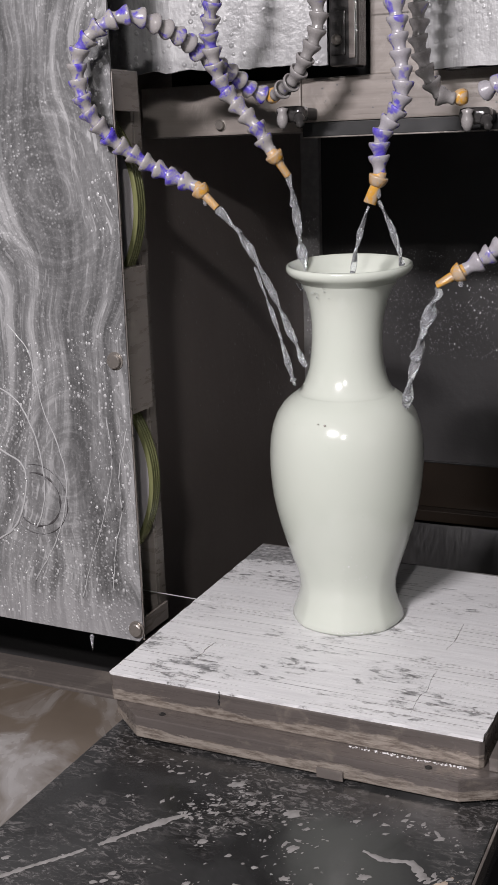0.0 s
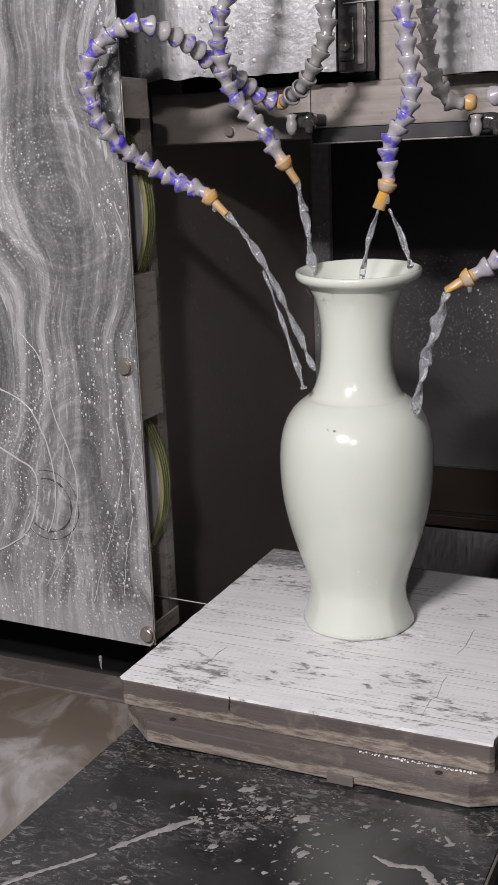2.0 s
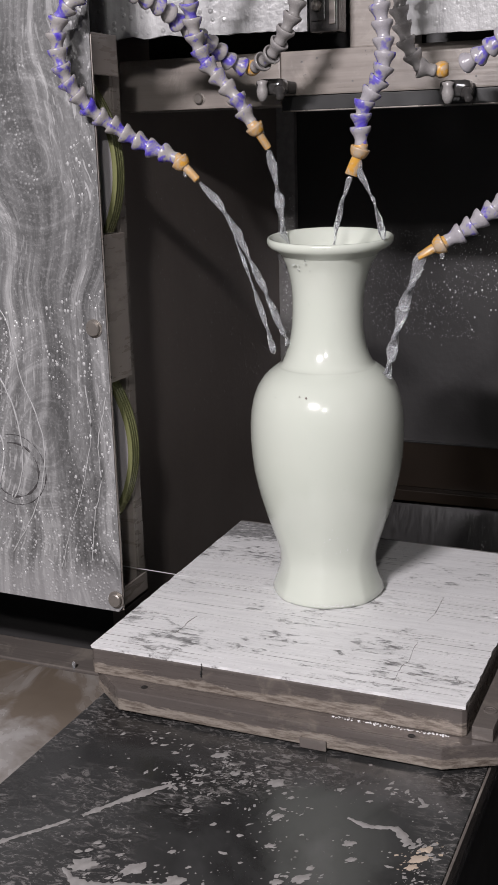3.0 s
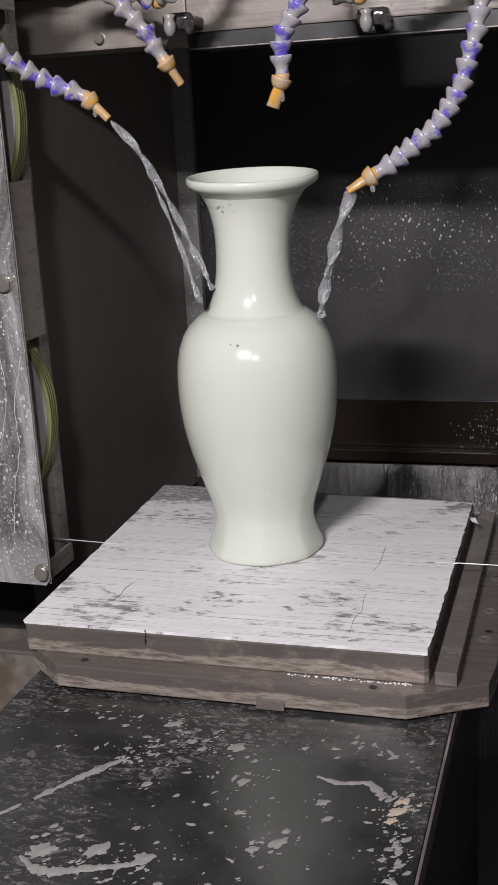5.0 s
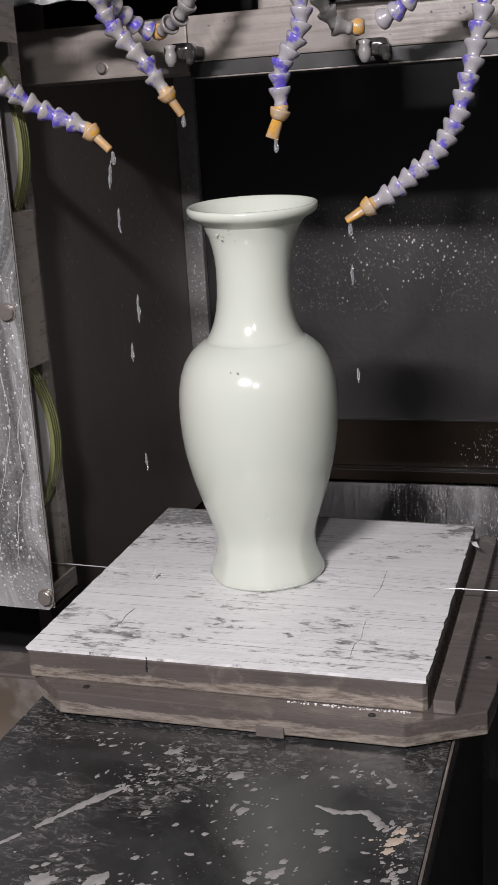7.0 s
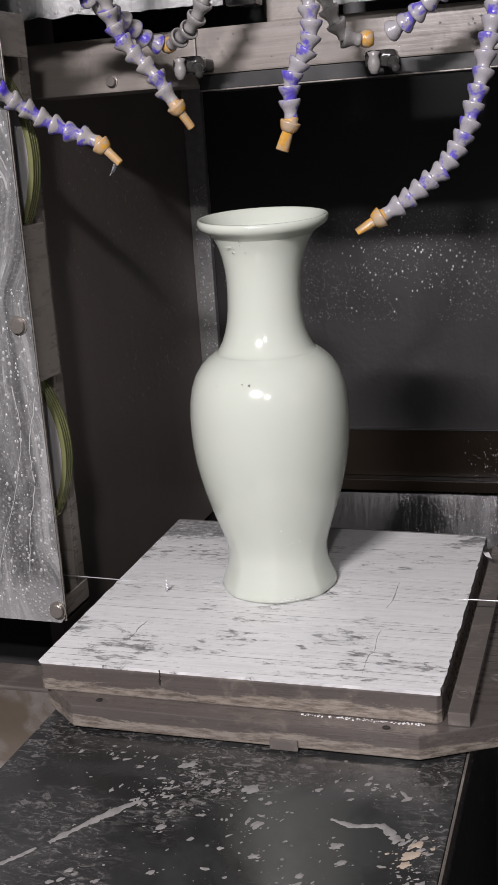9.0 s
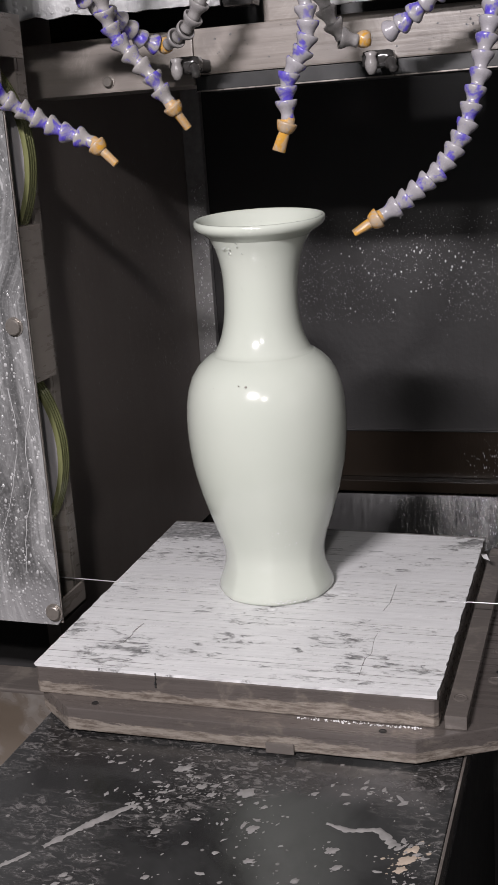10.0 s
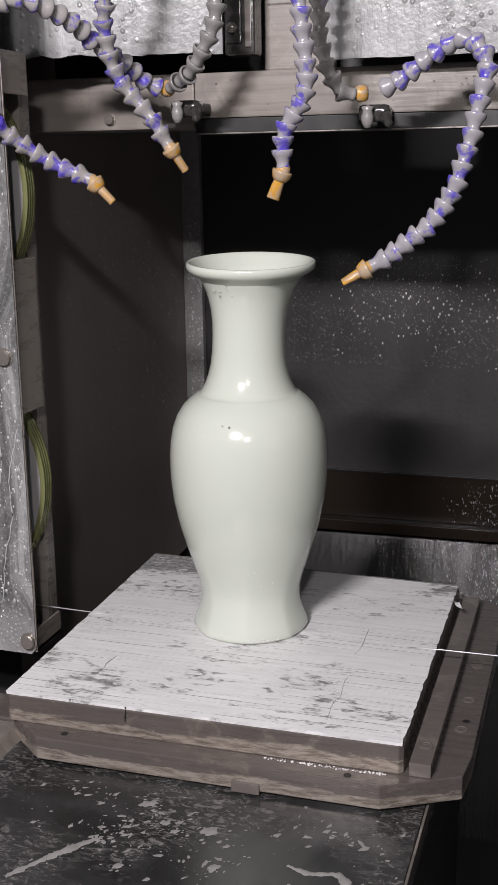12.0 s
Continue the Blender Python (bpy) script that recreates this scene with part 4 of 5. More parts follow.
HOSE_A = [(0.057, 0.187, 0.472), (0.036, 0.184, 0.494), (0.001, 0.178, 0.51), (-0.029, 0.165, 0.529), (-0.051, 0.145, 0.553), (-0.067, 0.13, 0.585),
          (-0.07, 0.125, 0.623), (-0.063, 0.125, 0.642), (-0.047, 0.128, 0.657), (-0.032, 0.135, 0.667), (-0.017, 0.145, 0.67), (-0.003, 0.16, 0.666),
          (0.008, 0.18, 0.659), (0.018, 0.2, 0.649), (0.023, 0.22, 0.639), (0.042, 0.255, 0.619), (0.05, 0.275, 0.607), (0.063, 0.29, 0.595), (0.072, 0.3, 0.591)]
HOSE_B = [(0.115, 0.25, 0.503), (0.101, 0.239, 0.529), (0.083, 0.233, 0.56), (0.061, 0.228, 0.586), (0.05, 0.222, 0.603), (0.045, 0.215, 0.63), (0.046, 0.207, 0.66), (0.056, 0.2, 0.688), (0.066, 0.205, 0.715), (0.07, 0.22, 0.8)]
HOSE_C = [(0.083, 0.295, 0.592), (0.093, 0.29, 0.596), (0.112, 0.28, 0.606), (0.126, 0.275, 0.624), (0.138, 0.275, 0.643), (0.144, 0.275, 0.665), (0.142, 0.275, 0.7), (0.135, 0.275, 0.8)]
HOSE_E = [(0.226, 0.2, 0.474), (0.236, 0.2, 0.498), (0.237, 0.2, 0.515), (0.238, 0.2, 0.54), (0.25, 0.2, 0.558), (0.26, 0.2, 0.575), (0.261, 0.2, 0.6), (0.257, 0.2, 0.635), (0.254, 0.2, 0.665), (0.25, 0.21, 0.72), (0.25, 0.25, 0.82)]
HOSE_F = [(0.288, 0.295, 0.578), (0.276, 0.29, 0.581), (0.268, 0.285, 0.592), (0.261, 0.28, 0.612), (0.256, 0.275, 0.638), (0.256, 0.275, 0.67), (0.258, 0.275, 0.72), (0.258, 0.275, 0.82)]
HOSE_G = [(0.3, 0.19, 0.392), (0.323, 0.196, 0.405), (0.345, 0.203, 0.418), (0.366, 0.209, 0.434), (0.389, 0.216, 0.455), (0.406, 0.222, 0.486), (0.418, 0.229, 0.529), (0.424, 0.235, 0.56), (0.428, 0.242, 0.579),
          (0.43, 0.248, 0.598), (0.422, 0.255, 0.616), (0.407, 0.261, 0.625), (0.393, 0.268, 0.624), (0.378, 0.274, 0.616), (0.36, 0.281, 0.605), (0.342, 0.287, 0.593), (0.325, 0.294, 0.584), (0.308, 0.3, 0.58)]


def build_hoses():
    hose(HOSE_A, HOSE, label="looped violet coolant hose crusted grey, orange nozzle at the wheel cover")
    hose(HOSE_B, HOSE, label="violet coolant hose crusted grey, orange nozzle over the vase rim")
    hose(HOSE_C, HOSE_GREY, label="grey-crusted supply hose rising from a joint on the beam", nozzle="")
    hose(HOSE_E, HOSE_VIOLET, label="violet coolant hose with flat orange nozzle above the vase", nozzle="flat", tight=7)
    hose(HOSE_F, HOSE_GREY, label="grey-crusted supply hose rising from a joint on the beam", nozzle="")
    hose(HOSE_G, HOSE_VIOLET, label="long arched violet coolant hose with flat orange nozzle", nozzle="flat", across=(0.5, -1.0, -0.2), tight=8)
    for x, y, z, way in ((0.071, 0.3, 0.591, (1, 0, 0.1)), (0.289, 0.3, 0.579, (1, 0, 0))):
        bm = lathe([(0, -0.001), (0.0068, 0), (0.0088, 0.004), (0.0088, 0.009), (0.0068, 0.013), (0, 0.014)], 20)
        ob = part("hose_coupling", bm, NOZZLE, None, smooth=True)
        ob.matrix_basis = along((x, y, z), way)
        tagged(ob, "short orange coupling ring between two hoses", "coupling", "hose couplings")
    bracket(0.085, 0.31, 0.577)
    bracket(0.3, 0.31, 0.566)


# ---------------------------------------------------------------- runs of water on the cover
RUNS = [
    ([(-0.27, 0.2), (-0.231, 0.18), (-0.211, 0.169), (-0.206, 0.142), (-0.223, 0.093), (-0.251, 0.069), (-0.29, 0.05)], 0.0021),
    ([(-0.26, 0.272), (-0.219, 0.255), (-0.199, 0.232), (-0.184, 0.194), (-0.179, 0.145), (-0.186, 0.108), (-0.196, 0.088)], 0.0016),
    ([(-0.215, 0.341), (-0.189, 0.312), (-0.18, 0.278), (-0.172, 0.237), (-0.155, 0.196), (-0.147, 0.147), (-0.165, 0.081), (-0.205, 0.016)], 0.0012),
    ([(-0.058, 0.224), (-0.072, 0.168), (-0.072, 0.119), (-0.083, 0.076), (-0.091, 0.017)], 0.0009),
    ([(-0.085, 0.236), (-0.081, 0.181), (-0.098, 0.11), (-0.118, 0.057), (-0.135, 0.003)], 0.0008),
]


def build_runnels():
    for k, (pts, r) in enumerate(RUNS):
        line = smooth_line([(x, 0.1618, z) for x, z in pts], 0.003)
        line = [p + Vector((0.0012 * noise.noise((i * 0.22, k, 3)), 0, 0)) for i, p in enumerate(line)]
        width = [r * (0.55 + 0.9 * abs(noise.noise((i * 0.17, k, 8)))) * (1.3 if i > len(line) - 4 else 1) for i in range(len(line))]
        ob = part("water_runnel", tube(line, width, 8), RUNNEL, None, smooth=True)
        CARRIED.append(ob)
        tagged(ob, "crooked run of milky water on the grey cover sheet", "water", "runs on the cover sheet")


# ---------------------------------------------------------------- beads of water
def beads(name, count, spot, label, seed, low=0.0008, high=0.0024, material=None, drawn=1.0):
    """Water beads on a surface; spot gives a place, its normal and whether to keep it."""
    rnd = random.Random(seed)
    bm = bmesh.new()
    made = 0
    while made < count:
        p, normal = spot(rnd)
        made += 1
        if p is None:
            continue
        m = along(p, normal)
        r = low + (high - low) * rnd.random() ** 3
        tall = rnd.uniform(1.0, 1.5) * drawn
        rings = []
        for k, h in ((1.0, 0.0), (0.75, 0.4), (0.0, 0.55)):
            if k:
                rings.append([bm.verts.new(m @ Vector((r * k * math.cos(a), r * k * math.sin(a) * tall, r * h))) for a in [i * math.pi / 3 for i in range(6)]])
            else:
                rings.append([bm.verts.new(m @ Vector((0, 0, r * h)))])
        for i in range(6):
            j = (i + 1) % 6
            bm.faces.new((rings[0][i], rings[0][j], rings[1][j], rings[1][i]))
            bm.faces.new((rings[1][i], rings[1][j], rings[2][0]))
    return tagged(part(name, bm, material or GLINT_DROPS, None, smooth=True), label, "water beads", kind="stuff")


def build_beads():
    def on_back(rnd):
        x, z = rnd.uniform(-0.12, 0.75), rnd.uniform(0.17, 0.36)
        keep = noise.noise((x * 9, z * 12, 2)) + 4.0 * (z - 0.24) > -0.25 + (0.2 if z > 0.345 else 0)
        return ((x, 1.0, z) if keep else None), (0, -1, 0)

    # white-painted glints, denser to the right, only below the beam's shade
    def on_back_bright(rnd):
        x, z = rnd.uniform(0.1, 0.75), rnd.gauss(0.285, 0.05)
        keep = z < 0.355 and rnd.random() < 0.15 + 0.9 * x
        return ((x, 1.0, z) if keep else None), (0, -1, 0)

    def on_left(rnd):
        y, z = rnd.uniform(0.45, 0.99), rnd.uniform(0.1, 0.5)
        keep = rnd.random() < (y - 0.4) * 1.4
        return ((-0.165, y, z) if keep else None), (1, 0, 0)

    def on_cover(rnd):
        x, z = rnd.uniform(-0.4, -0.055), rnd.uniform(-0.03, 0.75)
        near = 1 - min(1.0, abs(x + 0.055) / 0.12)
        keep = noise.noise((x * 11, z * 9, 6)) + (0.9 if z < 0.3 else 0.45) * near + (0.3 if z < 0.06 else 0) + 0.3 * max(0.0, 1 - abs(z - 0.31) / 0.03) > 0.2 + (0.2 if z > 0.34 else 0)
        return ((x, 0.162, z) if keep else None), (0, -1, 0)

    beads("wall_beads", 1500, on_back, "dense clear water beads on the black back wall", 3, 0.0007, 0.0026, CLEAR_BEAD)
    beads("fine_wall_beads", 4200, on_back, "fine water spray on the black back wall, glints painted pale", 6, 0.0003, 0.001, GLINT_SPRAY)
    beads("bright_wall_beads", 1700, on_back_bright, "water drops on the black back wall, painted white as glints", 5, 0.0004, 0.0016, GLINT_DROPS, 1.2)
    beads("side_wall_beads", 1500, on_left, "scattered water beads on the black side wall", 4, 0.0005, 0.0016, GLINT_SPRAY)
    beads("fine_side_wall_beads", 900, on_left, "fine water spray on the black side wall, glints painted pale", 9, 0.0003, 0.001, GLINT_SPRAY)

    # pale beads on chute and skirt imitate lamp glints, thicker to the right
    def on_chute(rnd):
        x, z = rnd.uniform(0.22, 0.7), rnd.uniform(-0.33, -0.13)
        keep = rnd.random() < min(1.0, max(0.02, (x - 0.24 + 0.08 * noise.noise((x * 30, z * 5, 1))) * 6))
        return ((x, 1.0 + (z + 0.127) * 0.4017, z) if keep else None), (0, -0.928, 0.373)

    def on_skirt(rnd):
        x, z = rnd.uniform(0.26, 0.7), rnd.uniform(-0.103, -0.024)
        keep = rnd.random() < min(0.9, max(0.0, (x - 0.3 + 0.5 * (-0.05 - z)) * 7))
        return ((x, 0.9955, z) if keep else None), (0, -1, 0)

    beads("chute_beads", 6500, on_chute, "running water beads on the lower black sheet, glints painted pale", 21, 0.0003, 0.0011, GLINT_SPRAY, 2.2)
    beads("skirt_beads", 1100, on_skirt, "running water beads on the strip above the ledge, glints painted pale", 22, 0.0003, 0.0009, GLINT_SPRAY, 2.2)

    def on_beam(rnd):
        x, z = rnd.uniform(0.1, 0.6), rnd.uniform(0.564, 0.613)
        keep = rnd.random() < 0.12 + 1.1 * max(0.0, x - 0.2)
        return ((x, 0.386, z) if keep else None), (0, -1, 0)

    beads("beam_beads", 900, on_beam, "water beads on the wet paint of the cross beam", 24, 0.0004, 0.0017, WATER, 0.7)

    def on_strip(rnd):
        return (rnd.uniform(-0.157, -0.132), 0.982, rnd.uniform(0.1, 0.42)), (0, -1, 0)

    # row of white beads paints the wet glint line along the plate
    def on_plate(rnd):
        x = rnd.uniform(0.27, 0.385)
        return (x, -0.0035 + rnd.gauss(0, 0.0012), -0.031), (0, 0, 1)

    # white beads paint the small highlights on the lower belly and foot
    def on_foot(rnd):
        a, z = rnd.gauss(-1.2, 0.22), rnd.choice((0.004, 0.006, rnd.uniform(0.06, 0.1)))
        r = 0.0646 if z < 0.01 else 0.0585 + (z - 0.06) * 0.33
        return (AXIS[0] + r * math.cos(a), AXIS[1] + r * math.sin(a), z), (math.cos(a), math.sin(a), -0.1)

    beads("strip_beads", 260, on_strip, "water beads on the wet corner strip", 14, 0.0005, 0.0018)
    beads("plate_beads", 130, on_plate, "water beads at the foot of the board, painted white as glints", 15, 0.0004, 0.0013)
    beads("foot_beads", 46, on_foot, "water beads on the lower body of the vase, painted white as glints", 16, 0.0004, 0.001)
    CARRIED.append(beads("cover_beads", 5600, on_cover, "water beads and foam dots on the grey cover sheet", 8, 0.0004, 0.0019, RUNNEL, 1.15))

    def on_vase(rnd):
        a, z = rnd.uniform(-2.9, -0.3), rnd.uniform(0.379, 0.392)
        r = 0.0472 + (z - 0.381) * 0.55
        dip = 0.07 * r * math.cos(a + 1.265) * (z / 0.41) ** 2
        return (AXIS[0] + r * math.cos(a), AXIS[1] + r * math.sin(a), z - dip), (math.cos(a), math.sin(a), -0.4)

    beads("vase_beads", 26, on_vase, "water beads clinging to the glaze of the vase", 12, 0.0006, 0.0016, WATER)


# ---------------------------------------------------------------- water in motion
JETS = [
    # line from the nozzle, radius at nozzle and end, seconds at which it fails
    ([(0.057, 0.187, 0.472), (0.08, 0.19, 0.448), (0.097, 0.195, 0.417), (0.114, 0.2, 0.38), (0.131, 0.203, 0.342), (0.146, 0.205, 0.305), (0.15, 0.207, 0.295)], 0.0036, 0.003, 5.86),
    ([(0.097, 0.19, 0.412), (0.111, 0.187, 0.38), (0.122, 0.187, 0.35), (0.132, 0.187, 0.32), (0.142, 0.187, 0.285)], 0.0012, 0.003, 5.9),
    ([(0.115, 0.25, 0.503), (0.122, 0.25, 0.474), (0.127, 0.25, 0.443), (0.131, 0.249, 0.412), (0.136, 0.247, 0.375)], 0.0036, 0.0045, 4.6),
    ([(0.226, 0.2, 0.474), (0.214, 0.205, 0.446), (0.206, 0.211, 0.419), (0.199, 0.217, 0.39), (0.195, 0.222, 0.35)], 0.0024, 0.0026, 4.5),
    ([(0.236, 0.2, 0.477), (0.2465, 0.205, 0.454), (0.2535, 0.212, 0.428), (0.2555, 0.218, 0.409)], 0.0024, 0.0028, 4.5),
    ([(0.304, 0.19, 0.393), (0.292, 0.193, 0.362), (0.281, 0.196, 0.33), (0.271, 0.2, 0.295), (0.264, 0.205, 0.262)], 0.0052, 0.0042, 5.82),
]
# lines that the failing streams take just before they stop
SLACK = {
    0: (5.67, [(0.059, 0.187, 0.466), (0.066, 0.187, 0.41), (0.07, 0.187, 0.32), (0.073, 0.187, 0.2), (0.076, 0.187, 0.09)]),
    1: (5.42, [(0.097, 0.19, 0.412), (0.106, 0.187, 0.375), (0.113, 0.187, 0.335), (0.119, 0.187, 0.285)]),
    5: (5.42, [(0.304, 0.19, 0.393), (0.301, 0.192, 0.352), (0.2975, 0.195, 0.305), (0.295, 0.198, 0.255)]),
}
MOVING = []


def lump(seed, length, r0, r1):
    """A rigid, uneven length of falling water, from z = 0 to its end."""
    bm = bmesh.new()
    rings = []
    n, sides = 12, 10
    for i in range(n + 1):
        t = i / n
        z = length * t
        r = r0 + (r1 - r0) * t
        r *= (1.1 + 0.22 * noise.noise((seed * 5.3, t * 2.4, 1))) * min(1.0, 0.6 + 2.2 * min(t, 1 - t) ** 0.5)
        ox, oy = 0.5 * r0 * noise.noise((seed, t * 2.5, 4)), 0.5 * r0 * noise.noise((seed, t * 2.5, 9))
        turn = seed + 2.6 * t
        ring = []
        for k in range(sides):
            a = 2 * math.pi * k / sides
            x, y = r * 1.25 * math.cos(a), r * 0.55 * math.sin(a)
            ring.append(bm.verts.new((ox + x * math.cos(turn) - y * math.sin(turn), oy + x * math.sin(turn) + y * math.cos(turn), z)))
        rings.append(ring)
    for a, b in zip(rings, rings[1:]):
        for k in range(sides):
            bm.faces.new((a[k], a[(k + 1) % sides], b[(k + 1) % sides], b[k]))
    bm.faces.new(rings[0][::-1])
    bm.faces.new(rings[-1])
    return bm


def build_jets():
    for j, (pts, r0, r1, stop) in enumerate(JETS):
        line = smooth_line(pts, 0.001)
        step = 26
        i, k = 0, 0
        while i < len(line) - 4:
            e = min(i + step + 12, len(line) - 1)
            a, b = line[i], line[e]
            t0, t1 = i / len(line), e / len(line)
            ob = part("water_strand", lump(j * 13 + k + 1, (b - a).length, r0 + (r1 - r0) * t0, r0 + (r1 - r0) * t1), WATER, None, smooth=True)
            tagged(ob, "short strand of clear coolant falling from a nozzle", "water", "falling coolant")
            MOVING.append((ob, along(a, b - a), line, i, stop, j))
            i += step
            k += 1


DRIPS = [
    # nozzle tip, end, seconds of the fall
    ((0.058, 0.187, 0.468), (0.064, 0.187, -0.115), (5.72, 5.8, 5.86, 5.97, 6.2, 6.32, 6.45, 6.68, 6.76, 6.84, 6.92, 6.98, 8.75, 10.2)),
    ((0.062, 0.187, 0.462), (0.068, 0.187, -0.115), (5.69, 5.75, 5.83, 5.9, 6.25, 6.4, 6.7, 6.8, 9.0)),
    ((0.07, 0.187, 0.464), (0.078, 0.187, -0.115), (5.71, 5.78, 5.88, 6.35, 6.88)),
    ((0.303, 0.19, 0.388), (0.303, 0.3, -0.115), (5.95, 6.2, 6.3, 6.75, 6.88, 6.95, 10.35)),
    ((0.301, 0.19, 0.387), (0.301, 0.3, -0.115), (6.05, 7.1, 10.5)),
]
DROPLETS, FALLING = [], []
COVER_DRIPS = ((-0.124, 0.02), (-0.125, 0.12), (-0.127, 0.9), (-0.12, 1.75), (-0.13, 1.95), (-0.149, 2.2), (-0.188, 2.45), (-0.15, 2.62), (-0.126, 2.9), (-0.17, 3.1), (-0.14, 3.45), (-0.19, 9.05), (-0.15, 9.4))


def streak(seed, length):
    """A falling gout of water, drawn out and uneven."""
    bm = bmesh.new()
    lathe([(0.0024 * math.sin(math.pi * min(0.97, i / 12)) ** 0.6 * (0.75 + 0.6 * noise.noise((seed * 3.7, i * 0.55, 2))), length * (0.2 - i / 12)) for i in range(13)][::-1], 10, bm=bm)
    for v in bm.verts:
        v.co.x += 0.0012 * noise.noise((seed, v.co.z * 120, 5))
    return bm


def build_drips():
    for tip, end, times in DRIPS:
        for t in times:
            bm = streak(len(DROPLETS) + 1, 0.016 + 0.005 * (len(DROPLETS) % 4))
            ob = part("water_drop", bm, WATER, None, smooth=True)
            tagged(ob, "falling drop of clear coolant below a nozzle", "water", "coolant drops")
            DROPLETS.append((ob, tip, t))
    for x, t in COVER_DRIPS:
        bm = lathe([(0, -0.02), (0.0009, -0.012), (0.0018, -0.005), (0.0023, 0.0), (0.0016, 0.0022), (0, 0.003)], 12)
        ob = part("water_drop", bm, WATER, None, smooth=True)
        tagged(ob, "falling drop of coolant under the cover sheet", "water", "coolant drops")
        FALLING.append((ob, x, t))


HANGING = [
    # nozzle tip, seconds at which the drop swells and falls, place where it ends
    ((0.1165, 0.25, 0.501), 6.3, 8.1, (0.165, 0.238, 0.2)),
    ((0.23, 0.2, 0.471), 6.3, 8.3, (0.19, 0.23, 0.2)),
    ((0.304, 0.19, 0.388), 6.05, 7.9, (0.32, 0.3, -0.115)),
    ((0.06, 0.187, 0.468), 6.0, 8.2, (0.064, 0.187, -0.115)),
]
HELD = []


def build_hanging_drops():
    for k, (tip, grow, fall, end) in enumerate(HANGING):
        bm = lathe([(0, -0.0105), (0.0016, -0.0098), (0.0026, -0.0075), (0.0025, -0.0045), (0.0019, -0.001), (0.0016, 0.002), (0, 0.003)], 14)
        ob = part("water_drop", bm, WATER, None, smooth=True)
        tagged(ob, "heavy drop of clear coolant hanging from a nozzle tip", "water", "coolant drops")
        HELD.append((ob, tip, grow, fall, end))


RUSTY = make_rippled_wall("rusty_black_sheet", (0.01, 0.0075, 0.006), (0.034, 0.025, 0.018))
SHEET_DARK = make_plain("wet_dark_strip", (0.24, 0.232, 0.23), (0.55, 0.54, 0.535), 0.2, 0.0, 90, 0.5)
build_setting()
build_drip_tray()
build_table()
build_base_plate()
build_cutting_board()
build_vase()
build_carriage()
build_wire()
build_gantry()
build_hoses()
build_spatter()
build_foam()
build_runnels()
build_beads()
build_jets()
build_drips()
build_hanging_drops()


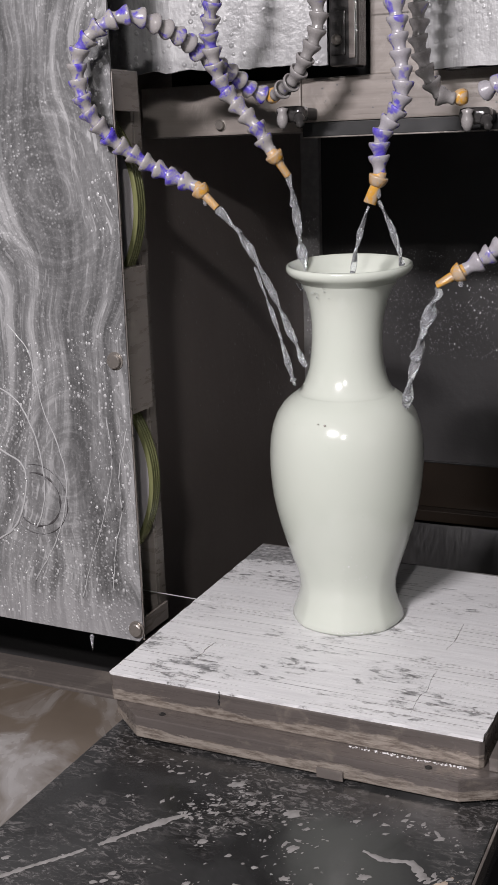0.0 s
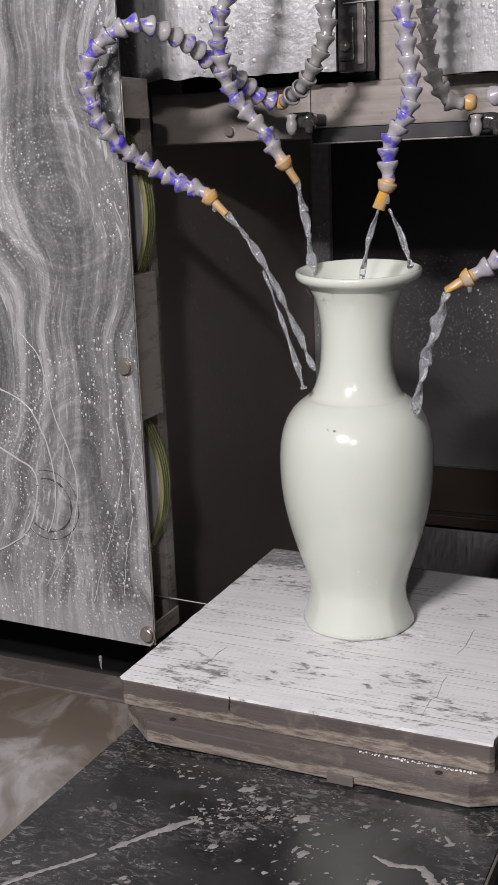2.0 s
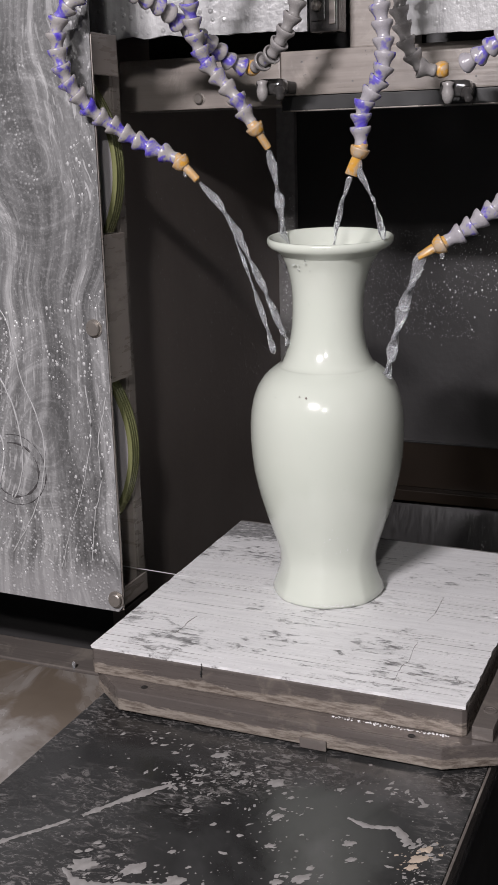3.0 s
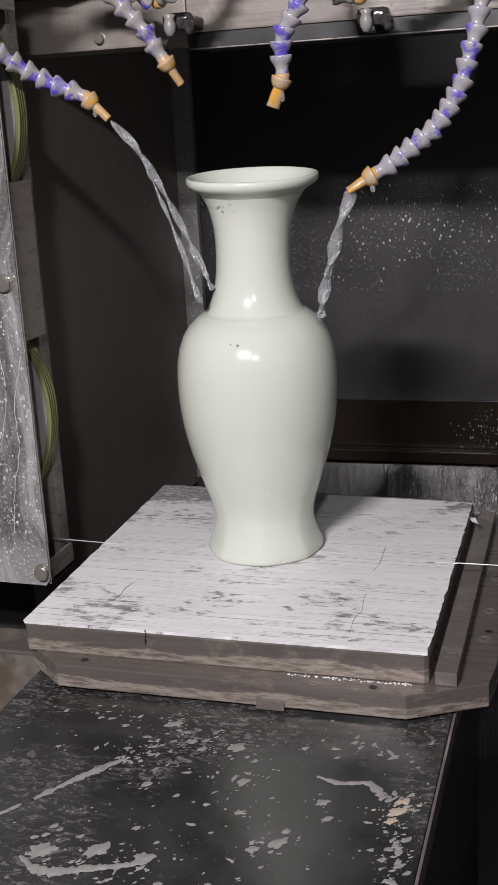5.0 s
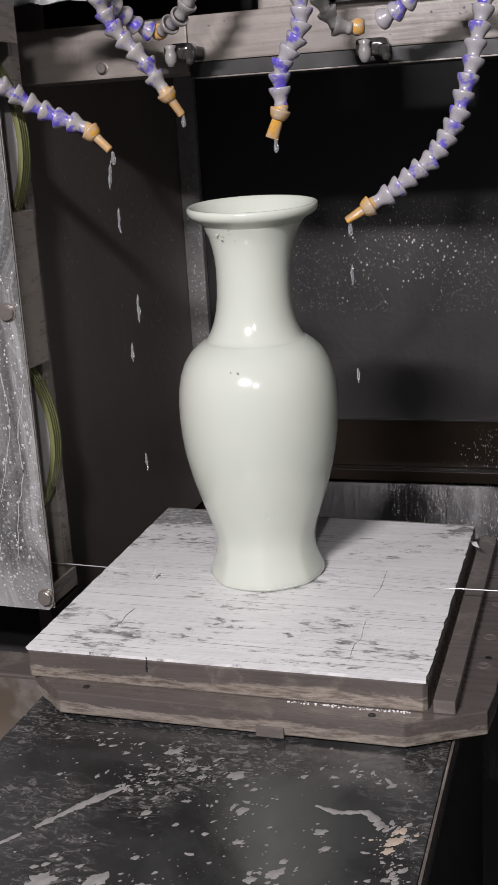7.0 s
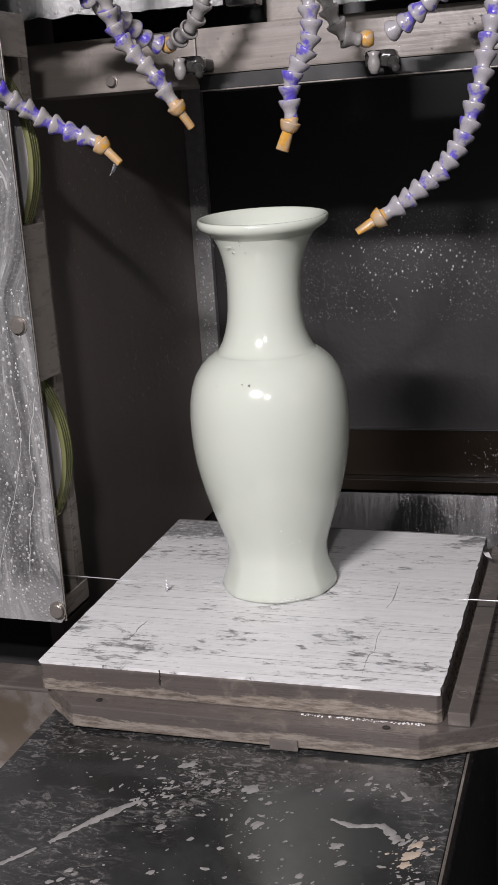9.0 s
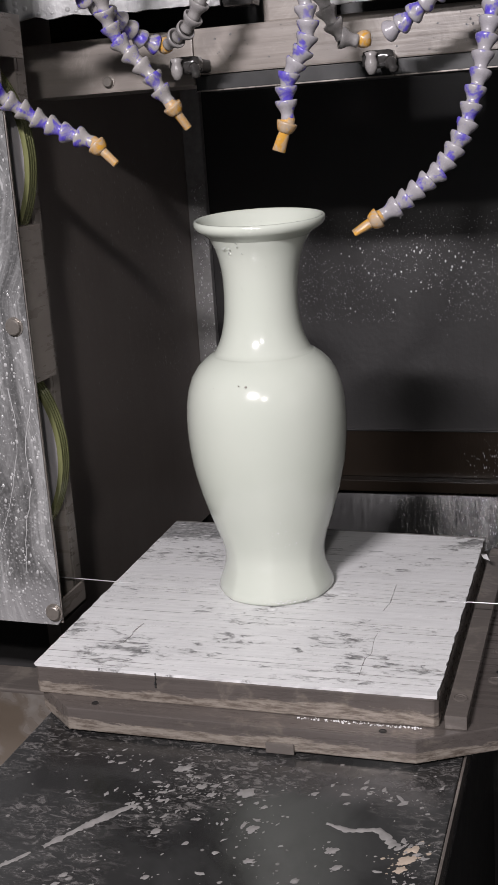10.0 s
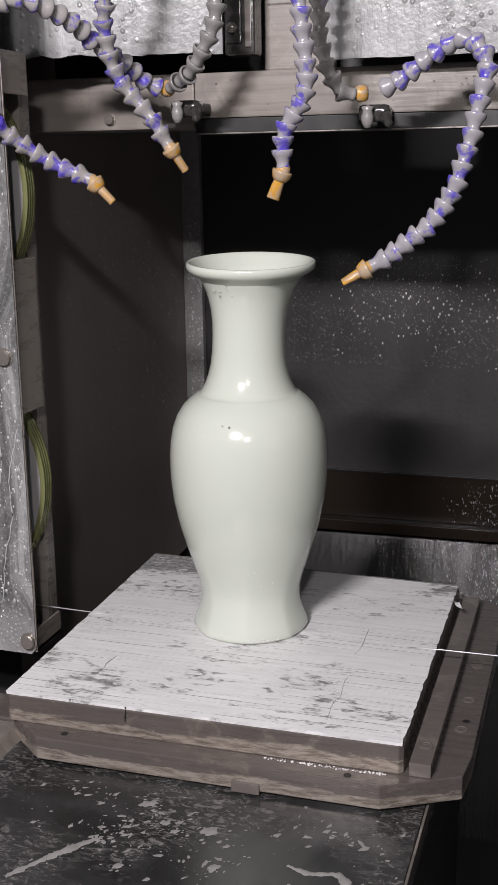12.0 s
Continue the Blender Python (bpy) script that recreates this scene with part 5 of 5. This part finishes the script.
# ---------------------------------------------------------------- what moves
def motions():
    """Strands of the jets roll and slide while the pump runs, then fall away; single drops follow."""
    # the wheel carriage lifts a little once the cut is through, with the water on its sheet
    for ob in CARRIED:
        home = Matrix.Translation(ob.location)
        walk(ob, [(t, Matrix.Translation((0, 0, up)) @ home) for t, up in ((0.0, 0.0), (2.5, 0.0), (3.0, 0.007), (10.5, 0.0075), (12.0, 0.0058))])
    for n, (ob, m, line, i, stop, j) in enumerate(MOVING):
        rows, t, angle = [], 0.0, 37.0 * n
        while t < stop - 0.4:
            slip = 0.004 * math.sin(t * 9 + n * 1.7)
            rows.append((t, m @ pose(0, 0, slip, 0, 0, angle)))
            angle += 55
            t += 0.2
        # the strand runs on along its line and drops through the cell into the sump
        length = len(line)
        t_end = max(t, stop - 0.25 + 0.2 * i / length)
        if j in SLACK:
            when, slack = SLACK[j][0], smooth_line(SLACK[j][1], 0.001)
            at = min(len(slack) - 12, round(i / length * len(slack)))
            to = min(at + 38, len(slack) - 1)
            m = along(slack[at], slack[to] - slack[at])
            rows = [row for row in rows if row[0] < when - 0.21]
            angle = 37.0 * n + 55 * len(rows)
            rows.append((when, m @ pose(0, 0, 0, 0, 0, angle)))
            t_end = max(t_end, when + 0.13)
        rows.append((t_end, m @ pose(0, 0, 0, 0, 0, angle + 30)))
        last = line[-1]
        inside = j in (2, 3, 4)
        drop = Vector((AXIS[0] + 0.004 * (n % 5), AXIS[1] + 0.005 * (n % 3), 0.03)) if inside else Vector((last.x * 0.3 - 0.1 if j < 2 else 0.5, 0.5, -0.45))
        way = m.to_quaternion().to_matrix().to_4x4()
        if inside:
            mid = Vector((AXIS[0] + (last.x - AXIS[0]) * 0.2, AXIS[1], 0.33))
            rows.append((t_end + 0.12, Matrix.Translation(mid) @ way @ pose(0, 0, 0, 0, 0, angle + 40)))
            rows.append((t_end + 0.3, Matrix.Translation(drop) @ way @ pose(0, 0, 0, 0, 0, angle + 80)))
        else:
            side = Vector((0.075 if j < 2 else 0.305, 0.19 if j < 2 else 0.3, 0.0))
            low = m.translation.z - 0.17
            rows.append((t_end + 0.12, Matrix.Translation((side.x, side.y if low > 0.1 else 0.5, low)) @ way @ pose(0, 0, 0, 0, 0, angle + 30)))
            rows.append((t_end + 0.2, Matrix.Translation(drop) @ way @ pose(0, 0, 0, 0, 0, angle + 60)))
        rows.append((12.0, rows[-1][1]))
        walk(ob, rows)
    for ob, tip, t in DROPLETS:
        inward = Vector((-0.016, -0.002, 0.017)) if tip[0] < 0.2 else Vector((0.02, 0.005, 0.012))
        base = Vector((0.057, 0.187, 0.472) if tip[0] < 0.2 else (0.3, 0.19, 0.392))
        hang = along(base + inward, -inward)
        rows = [(0.0, hang), (t - 0.1, hang)]
        for k in range(1, 8):
            s = 0.05 * k
            rows.append((t + s, Matrix.Translation(Vector(tip) - Vector((-0.03 * s, 0, 0.6 * s + 4.9 * s * s)))))
        rows.append((12.0, rows[-1][1]))
        walk(ob, rows)
    for ob, tip, grow, fall, end in HELD:
        tip, end = Vector(tip), Vector(end)
        up = Vector((-0.016, -0.002, 0.017)) if tip.x < 0.09 else Vector((-0.008, 0, 0.02)) if tip.x < 0.2 else Vector((0.006, 0, 0.018)) if tip.x < 0.28 else Vector((0.02, 0.005, 0.012))
        inside = Matrix.Translation(tip + up) @ pose(0, 0, 0, 0, 0, 0)
        rows = [(0.0, inside), (grow - 0.4, inside), (grow, Matrix.Translation(tip)), (fall, Matrix.Translation(tip - Vector((0, 0, 0.001))))]
        for k in range(1, 6):
            f = k / 5
            rows.append((fall + 0.07 * k, Matrix.Translation(tip.lerp(end, f * f))))
        rows.append((12.0, rows[-1][1]))
        walk(ob, rows)
    for ob, x, t in FALLING:
        # waits on the inner side of the sheet, then falls from its lower edge into the sump
        wait = Matrix.Translation((x, 0.172, 0.0))
        rows = [(0.0, wait), (t - 0.1, wait)] if t > 0.15 else []
        for k in range(7):
            s = max(0.0, t) + 0.05 * k
            rows.append((s if rows or k else 0.0, Matrix.Translation((x, 0.159 if k < 6 else 0.2, -0.045 - 0.2 * 0.05 * k - 4.9 * (0.05 * k) ** 2))))
        rows.append((12.0, rows[-1][1]))
        walk(ob, rows)


motions()
